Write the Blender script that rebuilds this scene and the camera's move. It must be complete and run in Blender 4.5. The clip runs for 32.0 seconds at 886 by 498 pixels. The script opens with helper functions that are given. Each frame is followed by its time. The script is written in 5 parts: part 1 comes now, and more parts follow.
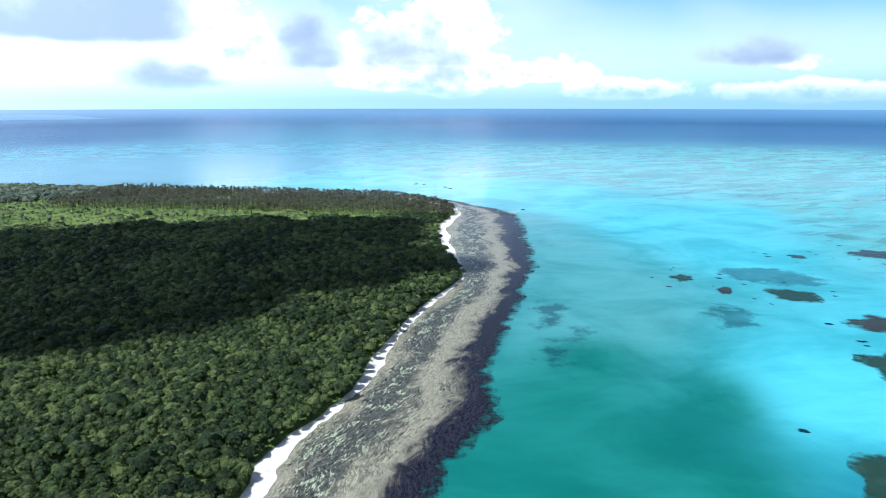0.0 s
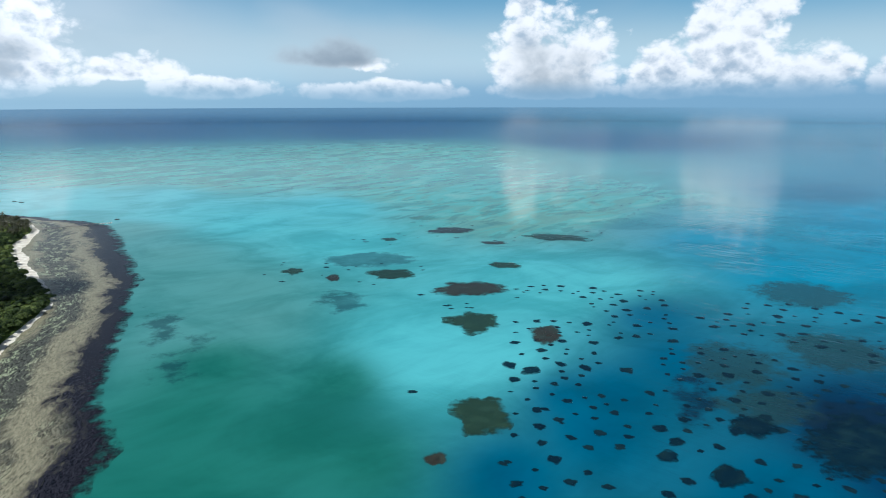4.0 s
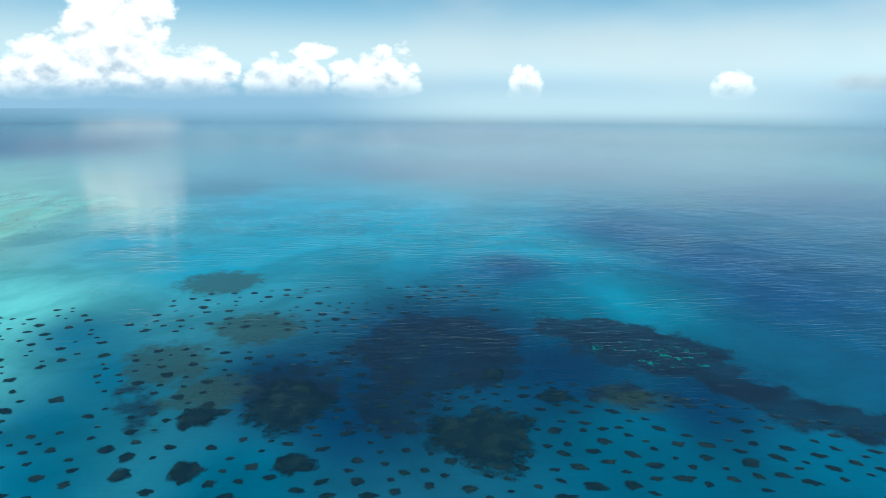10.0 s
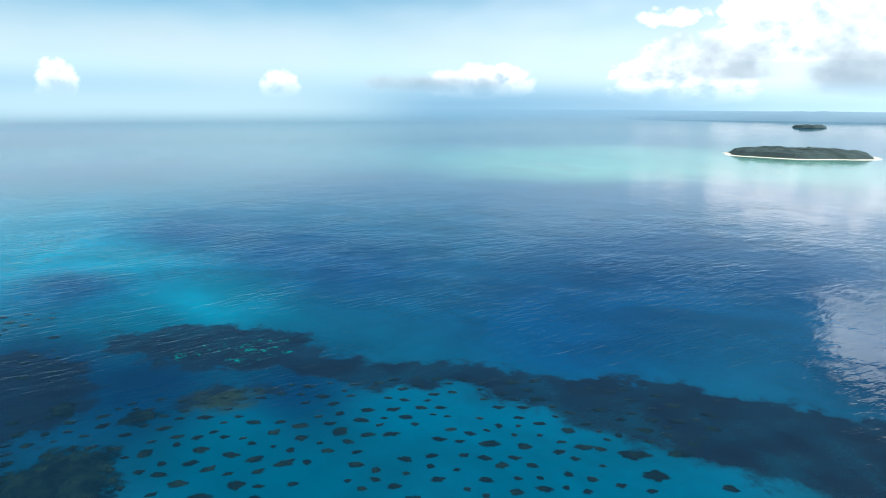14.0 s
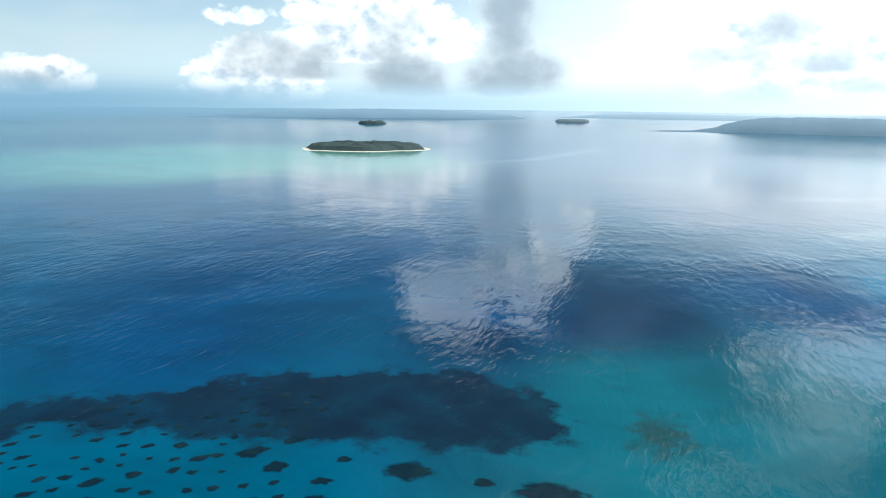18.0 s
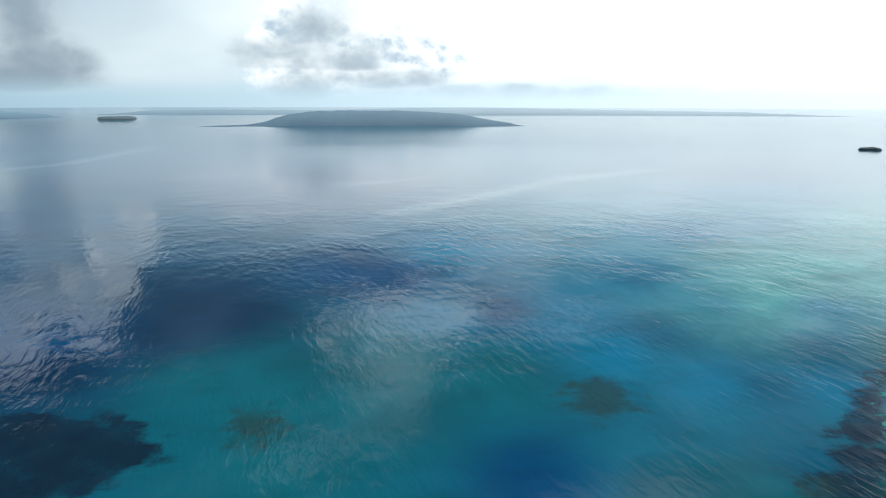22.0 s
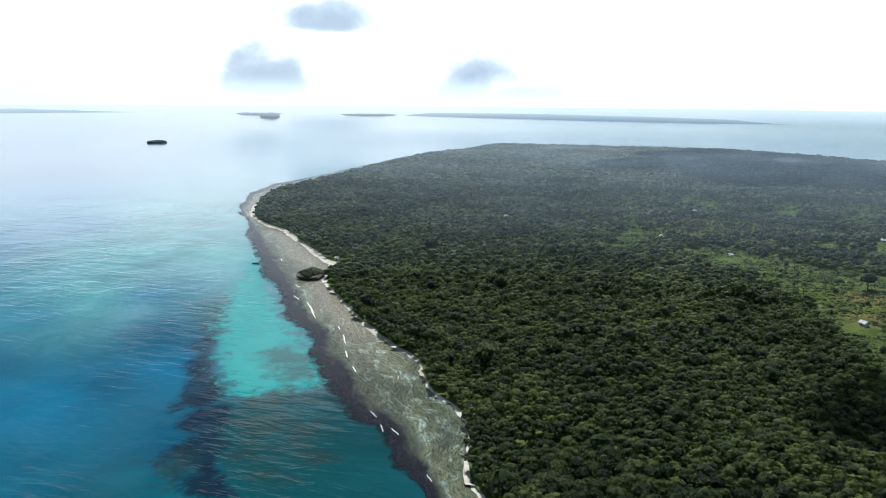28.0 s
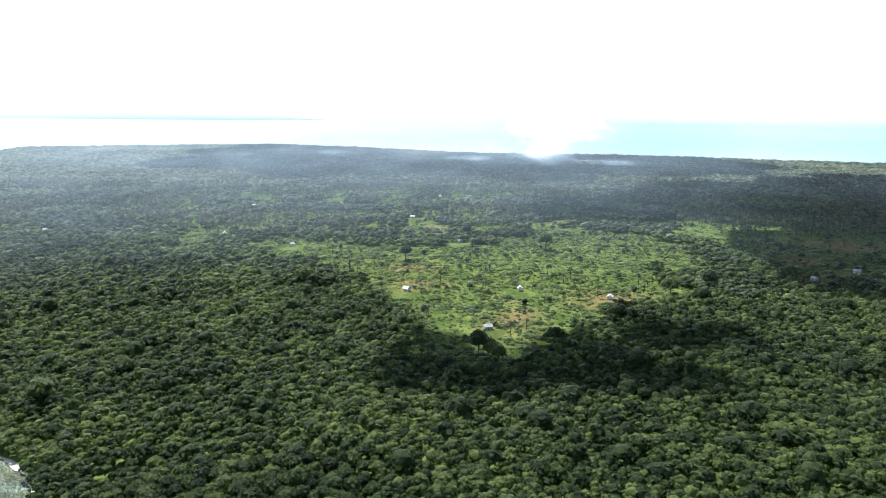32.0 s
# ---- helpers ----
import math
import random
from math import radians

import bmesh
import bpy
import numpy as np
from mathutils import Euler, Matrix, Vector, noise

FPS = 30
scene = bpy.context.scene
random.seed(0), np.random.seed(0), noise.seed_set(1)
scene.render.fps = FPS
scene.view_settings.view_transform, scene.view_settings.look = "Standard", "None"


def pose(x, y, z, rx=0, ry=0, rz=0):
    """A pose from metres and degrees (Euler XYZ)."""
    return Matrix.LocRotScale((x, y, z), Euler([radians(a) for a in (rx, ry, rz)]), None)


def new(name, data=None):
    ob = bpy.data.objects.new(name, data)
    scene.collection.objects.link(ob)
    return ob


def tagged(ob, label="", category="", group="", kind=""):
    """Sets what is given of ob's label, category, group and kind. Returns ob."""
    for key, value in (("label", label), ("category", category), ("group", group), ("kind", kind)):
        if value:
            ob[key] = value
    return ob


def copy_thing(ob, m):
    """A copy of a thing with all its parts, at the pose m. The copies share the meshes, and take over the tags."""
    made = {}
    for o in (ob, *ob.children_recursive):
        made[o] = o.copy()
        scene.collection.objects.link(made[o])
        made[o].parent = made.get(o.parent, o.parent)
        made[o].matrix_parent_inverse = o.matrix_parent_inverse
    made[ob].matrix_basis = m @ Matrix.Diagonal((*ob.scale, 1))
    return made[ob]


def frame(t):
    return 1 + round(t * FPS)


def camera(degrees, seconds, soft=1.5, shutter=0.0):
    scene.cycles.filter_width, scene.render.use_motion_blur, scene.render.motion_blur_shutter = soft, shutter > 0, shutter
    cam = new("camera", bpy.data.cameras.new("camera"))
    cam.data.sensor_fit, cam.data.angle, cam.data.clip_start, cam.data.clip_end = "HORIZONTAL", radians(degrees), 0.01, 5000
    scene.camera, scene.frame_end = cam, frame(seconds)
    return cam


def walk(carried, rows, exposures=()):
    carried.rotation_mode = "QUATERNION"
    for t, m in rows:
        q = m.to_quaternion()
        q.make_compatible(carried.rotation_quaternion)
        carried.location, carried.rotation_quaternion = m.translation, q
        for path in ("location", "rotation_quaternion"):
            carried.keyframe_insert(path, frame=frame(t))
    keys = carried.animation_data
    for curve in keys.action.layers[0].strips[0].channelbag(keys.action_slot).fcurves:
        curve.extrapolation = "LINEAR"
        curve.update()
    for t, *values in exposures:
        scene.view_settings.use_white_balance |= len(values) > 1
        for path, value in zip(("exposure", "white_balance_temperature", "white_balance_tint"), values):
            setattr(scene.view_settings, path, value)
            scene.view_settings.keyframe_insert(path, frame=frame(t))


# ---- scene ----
# ---------------------------------------------------------------- camera
cam = camera(64.83, 32.0, soft=1.0)
EYE = (0.0, 0.0, 150.0)
# a drone that hovers and turns to the right: seconds, heading, tilt, lean
TURN = [
    (0, 0, -11.96, 0), (1, -7.97, -11.98, .03), (2, -15.96, -12, .08), (3, -23.96, -12.03, .11), (4, -31.96, -12.05, .1), (4.5, -35.9, -12.05, .08),
    (6.5, -48.5, -11.97, -.14), (7, -52.5, -11.96, -.18), (8, -61.0, -11.94, -.22), (9, -69.62, -11.91, -.26), (10, -78.1, -11.89, -.32),
    (11, -86.76, -11.89, -.35), (12, -95.44, -11.89, -.33), (13, -104.15, -11.91, -.27), (14, -112.93, -11.92, -.24), (14.5, -117.2, -11.92, -.25),
    (16.5, -133.3, -11.88, -.5), (17, -137.4, -11.87, -.55), (18, -146.0, -11.89, -.55), (19, -154.6, -11.93, -.38), (20, -163.2, -12, -.2),
    (21, -172.0, -12.04, -.1), (22, -181.0, -12.06, -.12), (23, -190.1, -12.04, -.22), (24, -199.0, -12.02, -.3), (25, -207.9, -12.02, -.3),
    (25.5, -212.34, -12.03, -.3), (27.5, -230.03, -12.1, -.4), (28, -234.36, -12.1, -.43), (29, -243.05, -12.09, -.47), (30, -251.8, -12.07, -.5),
    (31, -260.68, -12.05, -.5), (32, -269.68, -12.04, -.5)]
walk(cam, [(t, pose(*EYE, 90 + tilt, lean, head)) for t, head, tilt, lean in TURN],
     exposures=[(0, 0.58, 5300, 14), (1, 0.28, 5350, 11), (2, 0.04, 5450, 9), (4, -0.1, 5850, 8), (7.5, -0.02, 6350, 3), (9, 0.18, 6350, 4), (12, 0.40, 6250, 5), (14, 0.42, 6200, 6), (19, 0.04, 6200, 5), (22, -0.36, 6200, 5),
                (24, -0.58, 6050, 6), (26, -0.62, 6000, 7), (28, -0.22, 5900, 8), (29, 0.1, 6000, 9), (30, 0.45, 6000, 10), (31, 0.75, 6000, 10), (32, 0.9, 6000, 10)])

# ---------------------------------------------------------------- light
SUN_AZ, SUN_EL = -240.0, 56.0
to_sun = Vector((-math.sin(radians(SUN_AZ)) * math.cos(radians(SUN_EL)), math.cos(radians(SUN_AZ)) * math.cos(radians(SUN_EL)), math.sin(radians(SUN_EL))))
sun = new("sun", bpy.data.lights.new("sun", "SUN"))
sun.data.energy, sun.data.angle, sun.data.color = 4.9, radians(0.6), (1.0, 0.96, 0.89)
sun.matrix_world = Matrix.Translation((0, 0, 900)) @ to_sun.to_track_quat("Z", "Y").to_matrix().to_4x4()


class Nodes:
    """A node tree with short calls: every call returns the new node's first output."""

    def __init__(self, tree):
        self.tree = tree

    def put(self, kind, sets=None, **links):
        node = self.tree.nodes.new(kind)
        for key, value in (sets or {}).items():
            if key.startswith("i_"):
                node.inputs[int(key[2:])].default_value = value
            elif key == "inputs":
                for name, v in value.items():
                    node.inputs[name].default_value = v
            elif key == "operation":
                node.operation = value
            elif key == "blend_type":
                node.blend_type = value
            elif key == "data_type":
                node.data_type = value
            elif key == "attribute_name":
                node.attribute_name = value
            elif key == "noise_dimensions":
                node.noise_dimensions = value
            elif key == "feature":
                node.feature = value
            elif key == "interpolation_type":
                node.interpolation_type = value
        return node

    def wire(self, a, b):
        self.tree.links.new(a, b)

    def feed(self, socket, value):
        if isinstance(value, bpy.types.NodeSocket):
            self.wire(value, socket)
        else:
            socket.default_value = value

    def math(self, op, a, b=0.0, c=0.0, clamp=False):
        n = self.put("ShaderNodeMath", {"operation": op})
        n.use_clamp = clamp
        for i, v in enumerate((a, b, c)):
            self.feed(n.inputs[i], v)
        return n.outputs[0]

    def step(self, value, lo, hi, a=0.0, b=1.0):
        n = self.put("ShaderNodeMapRange", {"interpolation_type": "SMOOTHSTEP"})
        for i, v in enumerate((value, lo, hi, a, b)):
            self.feed(n.inputs[i], v)
        return n.outputs[0]

    def mix(self, f, a, b, blend="MIX"):
        n = self.put("ShaderNodeMix", {"data_type": "RGBA", "blend_type": blend})
        for i, v in ((0, f), (6, a), (7, b)):
            if not isinstance(v, bpy.types.NodeSocket) and i > 0:
                v = (*v, 1.0) if len(v) == 3 else v
            self.feed(n.inputs[i], v)
        return n.outputs[2]

    def noise(self, vector, scale, detail=4.0, rough=0.55, distort=0.0):
        n = self.put("ShaderNodeTexNoise")
        self.wire(vector, n.inputs["Vector"])
        for name, v in (("Scale", scale), ("Detail", detail), ("Roughness", rough), ("Distortion", distort)):
            n.inputs[name].default_value = v
        return n.outputs["Fac"]

    def stretch(self, vector, scale, turn=0.0):
        """Turns space by an angle, then divides it into cells of that size."""
        n = self.put("ShaderNodeMapping")
        n.vector_type = "TEXTURE"
        self.wire(vector, n.inputs["Vector"])
        n.inputs["Scale"].default_value = scale
        n.inputs["Rotation"].default_value = (0, 0, turn)
        return n.outputs[0]

    def attr(self, name):
        n = self.put("ShaderNodeAttribute", {"attribute_name": name})
        return n

    def place(self):
        return self.put("ShaderNodeNewGeometry").outputs["Position"]

    def ramp(self, f, stops):
        n = self.put("ShaderNodeValToRGB")
        r = n.color_ramp
        while len(r.elements) < len(stops):
            r.elements.new(0.5)
        for e, (p, c) in zip(r.elements, stops):
            e.position, e.color = p, (*c, 1.0)
        self.wire(f, n.inputs[0])
        return n.outputs[0]

    def bump(self, height, strength, distance):
        n = self.put("ShaderNodeBump")
        n.inputs["Strength"].default_value, n.inputs["Distance"].default_value = strength, distance
        self.wire(height, n.inputs["Height"])
        return n.outputs[0]


def surface(name, rough=0.8, ior=1.45):
    mat = bpy.data.materials.new(name)
    mat.use_nodes = True
    bsdf = mat.node_tree.nodes["Principled BSDF"]
    bsdf.inputs["Roughness"].default_value, bsdf.inputs["IOR"].default_value = rough, ior
    return mat, Nodes(mat.node_tree), bsdf.inputs


# sky with cumulus along the horizon
world = bpy.data.worlds.new("sky")
scene.world = world
world.use_nodes = True
world.node_tree.nodes.clear()
W = Nodes(world.node_tree)
sky = W.put("ShaderNodeTexSky")
sky.sky_type, sky.sun_disc = "NISHITA", False
sky.sun_elevation, sky.sun_rotation = radians(SUN_EL), radians(-SUN_AZ)
sky.air_density, sky.dust_density, sky.ozone_density = 1.0, 0.3, 2.0
ray = W.put("ShaderNodeTexCoord").outputs["Generated"]
split = W.put("ShaderNodeSeparateXYZ")
W.wire(ray, split.inputs[0])
rx, ry, rz = split.outputs
heading = W.math("MULTIPLY", W.math("ARCTAN2", W.math("MULTIPLY", rx, -1.0), ry), 57.2958)   # degrees, left of north positive
height = W.math("MULTIPLY", W.math("ARCSINE", rz), 57.2958)
away = W.math("ARCCOSINE", W.math("ADD", W.math("ADD", W.math("MULTIPLY", rx, to_sun.x), W.math("MULTIPLY", ry, to_sun.y)), W.math("MULTIPLY", rz, to_sun.z)))
away = W.math("MULTIPLY", away, 57.2958)
# the dome in degrees, wrapped round a drum so that it has no seam
turned = W.math("DIVIDE", heading, 57.2958)
drum = W.put("ShaderNodeCombineXYZ")
W.wire(W.math("MULTIPLY", W.math("SINE", turned), 57.2958), drum.inputs[0])
W.wire(W.math("MULTIPLY", W.math("COSINE", turned), 57.2958), drum.inputs[1])
W.wire(W.math("MULTIPLY", height, 1.35), drum.inputs[2])
drum = drum.outputs[0]
flat = W.stretch(ray, (1.0, 1.0, 0.45))
broad = W.noise(flat, 3.2, 3.0, 0.5)


def billows(up):
    """Heaped cloud: round lobes on lobes over a coarse swell, looked up a little higher in the sky by up degrees."""
    at = W.put("ShaderNodeVectorMath")
    W.wire(drum, at.inputs[0])
    at.inputs[1].default_value = (0.25 * up, -0.25 * up, up)
    at = at.outputs[0]
    warp = W.put("ShaderNodeTexNoise")
    W.wire(at, warp.inputs["Vector"])
    warp.inputs["Scale"].default_value, warp.inputs["Detail"].default_value = 0.5, 5.0
    bent = W.put("ShaderNodeVectorMath", {"operation": "MULTIPLY_ADD"})
    W.wire(warp.outputs["Color"], bent.inputs[0])
    bent.inputs[1].default_value = (1.3, 1.3, 1.3)
    W.wire(at, bent.inputs[2])
    lobes = W.put("ShaderNodeTexVoronoi")
    W.wire(bent.outputs[0], lobes.inputs["Vector"])
    lobes.inputs["Scale"].default_value, lobes.inputs["Detail"].default_value, lobes.inputs["Roughness"].default_value = 0.62, 3.0, 0.5
    coarse = W.noise(at, 0.2, 7.0, 0.55, 0.2)
    return W.math("ADD", W.math("MULTIPLY", W.math("SUBTRACT", coarse, 0.5), 1.5), W.math("MULTIPLY", W.math("SUBTRACT", 0.46, lobes.outputs["Distance"]), 0.6))


heap, heap_above = billows(0.0), billows(0.9)


def cumulus(az, base, wide, tall, extra=0.0):
    """Fullness of one heap of cumulus over a flat base: heading of its middle, height of its base, half width and height in degrees."""
    d = W.math("WRAP", W.math("SUBTRACT", heading, az), 180.0, -180.0)
    d = W.math("POWER", W.math("ABSOLUTE", W.math("DIVIDE", d, wide)), 2.0)
    e = W.math("SUBTRACT", height, base)
    e = W.math("POWER", W.math("MAXIMUM", W.math("DIVIDE", e, tall), W.math("DIVIDE", e, -0.7)), 2.0)
    return W.math("SUBTRACT", 1.0 + extra, W.math("ADD", d, e))


def heaps(banks):
    most = None
    for bank in banks:
        one = cumulus(*bank)
        most = one if most is None else W.math("MAXIMUM", most, one)
    return W.math("MAXIMUM", most, -1.5)


full = heaps([
    (16.8, 2.2, 5, 6.5), (1.5, 1.3, 8, 8), (-0.7, 0.8, 3, 1.8), (-15.5, 0.7, 3.4, 1.3), (0.3, 0.9, 3, 2.3), (-8.8, 1.9, 5, 1.9, -0.2), (-13.8, 0.7, 5.5, 1.4), (-26.5, 0.5, 8, 1.3),
    (-40.7, 0.6, 6, 7.5), (-38.4, 4.0, 2.2, 6), (-49.4, 0.6, 4, 4.1), (-54, 0.8, 5, 10), (-57.5, 0.7, 6, 4), (-65.6, 0.8, 4, 3), (-67.8, 3.7, 2.8, 1.0, -0.3), (-72.8, 0.9, 4, 3.8),
    (-84.6, 0.7, 1.7, 3.0), (-99.9, 0.9, 1.8, 1.9), (-115.7, 0.9, 5, 2.4), (-130.3, 0.3, 3.2, 3.8), (-130.1, 6.0, 3.4, 1.3, -0.3), (-138.2, 5.0, 6, 4), (-131.3, 0.4, 6.5, 4.8), (-140.7, 3.5, 10, 6),
    (-170.3, 0.6, 6, 4.5), (-168.7, 4.5, 3, 4), (-175.8, 1.6, 9, 6), (-236.8, 0.5, 4, 5.7), (-25.9, 2.6, 3.5, 1.2, -0.5), (-147.0, 13.5, 4.8, 6, 0.2), (-157.0, 8.8, 1.6, 4, 0.2), (-155.2, 9.5, 1.8, 5, 0.4), (-153.2, 13, 2.2, 5, 0.3), (-177, 16, 13, 9, -0.5)])
dull = heaps([
    (26, 4.8, 8, 5, 0.5), (10.4, 3.0, 2.6, 5.5, 0.3), (20.2, 1.4, 4.5, 2.2), (0.8, 1.8, 5, 4, -0.45), (1.9, 3.0, 7, 5.5, -0.3), (-23.1, 3.1, 4.4, 1.6), (-40.8, 0.6, 5, 4.6, -0.25), (-23.2, 3.5, 2.8, 1.6),
    (-112, 1.2, 7, 1.2, -0.2), (-151.3, 1.1, 4.8, 4.4, 0.3), (-151.0, 3.0, 3.4, 13, 0.0), (-143.1, 0.9, 5, 8, -0.05), (-134, 2.0, 9, 6, -0.4), (-170.7, 0.4, 5.6, 4, -0.35), (-172, 2.6, 9, 6, -0.3), (-177, 1.2, 6, 2, -0.3),
    (-220.4, 0.7, 3.8, 3.9, 0.2), (-237, 0.2, 4.2, 4.0), (-225.6, 5.6, 5, 2.6), (-239.5, 0.4, 6, 1.0), (-187, 0.5, 16, 1.0, -0.2), (-286, 1.3, 9, 2.0, 0.2), (-286, 4.8, 8, 4.0), (-262, 9, 6, 2)])
dense = W.math("ADD", full, heap)
cover = W.step(dense, -0.22, 0.26)
soft_heap = W.math("ADD", W.math("MULTIPLY", W.math("SUBTRACT", W.noise(drum, 0.26, 5.0, 0.45, 0.2), 0.5), 1.8), W.math("MULTIPLY", heap, 0.3))
dusk = W.math("ADD", dull, soft_heap)
gloom = W.step(dusk, -0.15, 0.75)
# thin high cloud, thick towards the sun and overhead
veil = W.math("MULTIPLY", W.step(away, 118.0, 50.0), W.step(broad, 0.25, 0.6, 0.75, 1.0))
veil = W.math("ADD", veil, W.math("MULTIPLY", W.step(broad, 0.45, 0.75), 0.35), clamp=True)
north = W.step(W.math("ABSOLUTE", W.math("SUBTRACT", heading, 14.0)), 38.0, 14.0)
veil = W.math("MAXIMUM", veil, W.math("MULTIPLY", north, W.step(broad, 0.3, 0.6, 0.3, 0.7)))
veil = W.math("MULTIPLY", veil, W.step(height, 14.0, 7.5, 0.06, 1.0))
haze = W.step(height, 15.0, 0.5)
glow = W.step(away, 120.0, 30.0)

clear = W.put("ShaderNodeBackground")
W.wire(W.mix(1.0, sky.outputs[0], (0.80, 1.0, 1.10), "MULTIPLY"), clear.inputs[0])
clear.inputs[1].default_value = 0.038
hazy = W.put("ShaderNodeBackground")
air = W.mix(W.step(height, 0.4, 3.2), W.mix(W.step(away, 124.0, 108.0), (0.27, 0.47, 0.65), (0.48, 0.69, 0.80)), (0.57, 0.76, 0.85))
air = W.mix(W.step(height, 4.0, 9.0), air, (0.19, 0.58, 0.88))
W.wire(W.mix(glow, air, (0.80, 0.92, 1.0)), hazy.inputs[0])
W.wire(W.math("ADD", 1.0, W.math("MULTIPLY", glow, 0.6)), hazy.inputs[1])
thin = W.put("ShaderNodeBackground")
W.wire(W.mix(W.math("MULTIPLY", W.step(W.noise(flat, 5.0, 5.0, 0.55), 0.45, 0.7, 0.0, 0.45), W.math("SUBTRACT", 1.0, W.math("MULTIPLY", glow, 0.8))), W.mix(glow, (0.72, 0.80, 0.85), (1.0, 1.0, 1.0)), (0.50, 0.60, 0.68)), thin.inputs[0])
W.wire(W.math("ADD", 0.8, W.math("MULTIPLY", glow, 1.5)), thin.inputs[1])
puff = W.put("ShaderNodeBackground")
under = W.step(W.math("ADD", W.math("SUBTRACT", heap_above, heap), W.math("MULTIPLY", W.math("SUBTRACT", W.math("MINIMUM", dense, 0.85), 0.55), 0.6)), -0.30, 0.42)
W.wire(W.mix(W.math("MULTIPLY", under, 0.95), (1.0, 1.0, 1.0), (0.40, 0.50, 0.60)), puff.inputs[0])
W.wire(W.math("ADD", 1.05, W.math("MULTIPLY", glow, 0.9)), puff.inputs[1])


def blend(f, a, b):
    n = W.put("ShaderNodeMixShader")
    W.feed(n.inputs[0], f)
    W.wire(a, n.inputs[1])
    W.wire(b, n.inputs[2])
    return n.outputs[0]


spread = W.put("ShaderNodeVectorMath", {"operation": "DIVIDE"})
W.wire(ray, spread.inputs[0])
lifted = W.put("ShaderNodeCombineXYZ")
for k in range(3):
    W.wire(W.math("ADD", W.math("MAXIMUM", rz, 0.0), 0.12), lifted.inputs[k])
W.wire(lifted.outputs[0], spread.inputs[1])
shifted = W.put("ShaderNodeVectorMath")
W.wire(spread.outputs[0], shifted.inputs[0])
shifted.inputs[1].default_value = (4.3, 1.7, 0.6)
field = W.noise(shifted.outputs[0], 1.6, 7.0, 0.58, 0.3)
broken = W.math("MULTIPLY", W.step(field, 0.46, 0.70), W.math("MULTIPLY", W.step(height, 9.0, 13.0), W.math("MULTIPLY", W.step(height, 46.0, 32.0), W.step(glow, 0.5, 0.85, 0.0, 1.0))))
bright_cloud = W.put("ShaderNodeBackground")
W.wire(W.mix(W.step(field, 0.58, 0.72), (1.0, 1.0, 1.0), (0.62, 0.68, 0.74)), bright_cloud.inputs[0])
W.wire(W.math("ADD", 0.9, W.math("MULTIPLY", glow, 1.1)), bright_cloud.inputs[1])
grey = W.put("ShaderNodeBackground")
W.wire(W.mix(W.step(dusk, 0.1, 1.2), (0.64, 0.72, 0.78), (0.34, 0.42, 0.50)), grey.inputs[0])
W.wire(W.math("ADD", 0.8, W.math("MULTIPLY", glow, 0.9)), grey.inputs[1])
out = W.put("ShaderNodeOutputWorld")
mixed = blend(W.math("MULTIPLY", haze, 0.95), clear.outputs[0], hazy.outputs[0])
mixed = blend(veil, mixed, thin.outputs[0])
mixed = blend(cover, mixed, puff.outputs[0])
mixed = blend(broken, mixed, bright_cloud.outputs[0])
mixed = blend(W.math("MULTIPLY", gloom, 0.9), mixed, grey.outputs[0])
low = W.step(height, 2.0, -0.3)
mixed = blend(W.math("MULTIPLY", low, 0.85), mixed, hazy.outputs[0])
W.wire(mixed, out.inputs[0])

# ---------------------------------------------------------------- the shore in plan
# rows from south to north: edge of the wood, waterline, outer edge of the reef flat
SOUTH = [(-1792, -1186, -1793, -1192, -1800, -1230), (-1528, -1158, -1530, -1163, -1545, -1200), (-937, -952, -932, -960, -960, -1003), (-764, -880, -738, -872, -800, -952),
         (-626, -764, -621, -769, -660, -836), (-568, -689, -552, -680, -562, -716), (-538, -603, -529, -624, -500, -632), (-496, -527, -490, -552, -455, -566)]
BAY = [(-466, -470, -442, -482, -395, -486), (-448, -436, -420, -452, -372, -448), (-410, -415, -394, -420, -350, -410), (-377, -368, -360, -362, -320, -362),
       (-345, -316, -338, -315, -293, -317), (-321, -270, -314, -270, -262, -280), (-305, -235, -297, -232, -240, -246), (-279, -208, -271, -203, -222, -210),
       (-269, -186, -261, -176, -211, -188), (-251, -164, -243, -160, -202, -171), (-215, -138, -213, -136, -193, -152), (-190, -100, -182, -95, -160, -120)]
NEAR = [(-150, 0, -141, 0, -95, -20), (-110, 120, -101, 120, -50, 110), (-80, 240, -71, 240, 0, 240), (-78, 268, -63, 264, 10, 272), (-72, 288, -57, 292, 22, 297),
        (-58, 317, -50, 318, 31, 327), (-45, 358, -40, 357, 31, 372), (-43, 389, -34, 390, 38, 405), (-34, 429, -23, 440, 45, 441), (-20, 485, -7, 498, 58, 507)]
NORTH = [(3, 547, 10, 556, 70, 556), (16, 585, 18, 586, 80, 595), (15, 610, 18, 622, 89, 625), (6, 649, 16, 652, 93, 660), (-2, 729, 11, 722, 98, 730),
         (-6, 830, 15, 818, 105, 840), (5, 892, 27, 902, 104, 890), (16, 948, 25, 960, 94, 955), (-2, 1010, 7, 1015, 50, 1020), (-75, 1094, -71, 1104, -40, 1120),
         (-264, 1143, -262, 1152, -250, 1180), (-574, 1209, -572, 1216, -565, 1245), (-795, 1248, -794, 1254, -790, 1285)]
BEHIND = [(-1150, 1290), (-1500, 1250), (-1721, 1078), (-1875, 619), (-1993, 64), (-2117, -239), (-2259, -564), (-2168, -856), (-2061, -1250)]


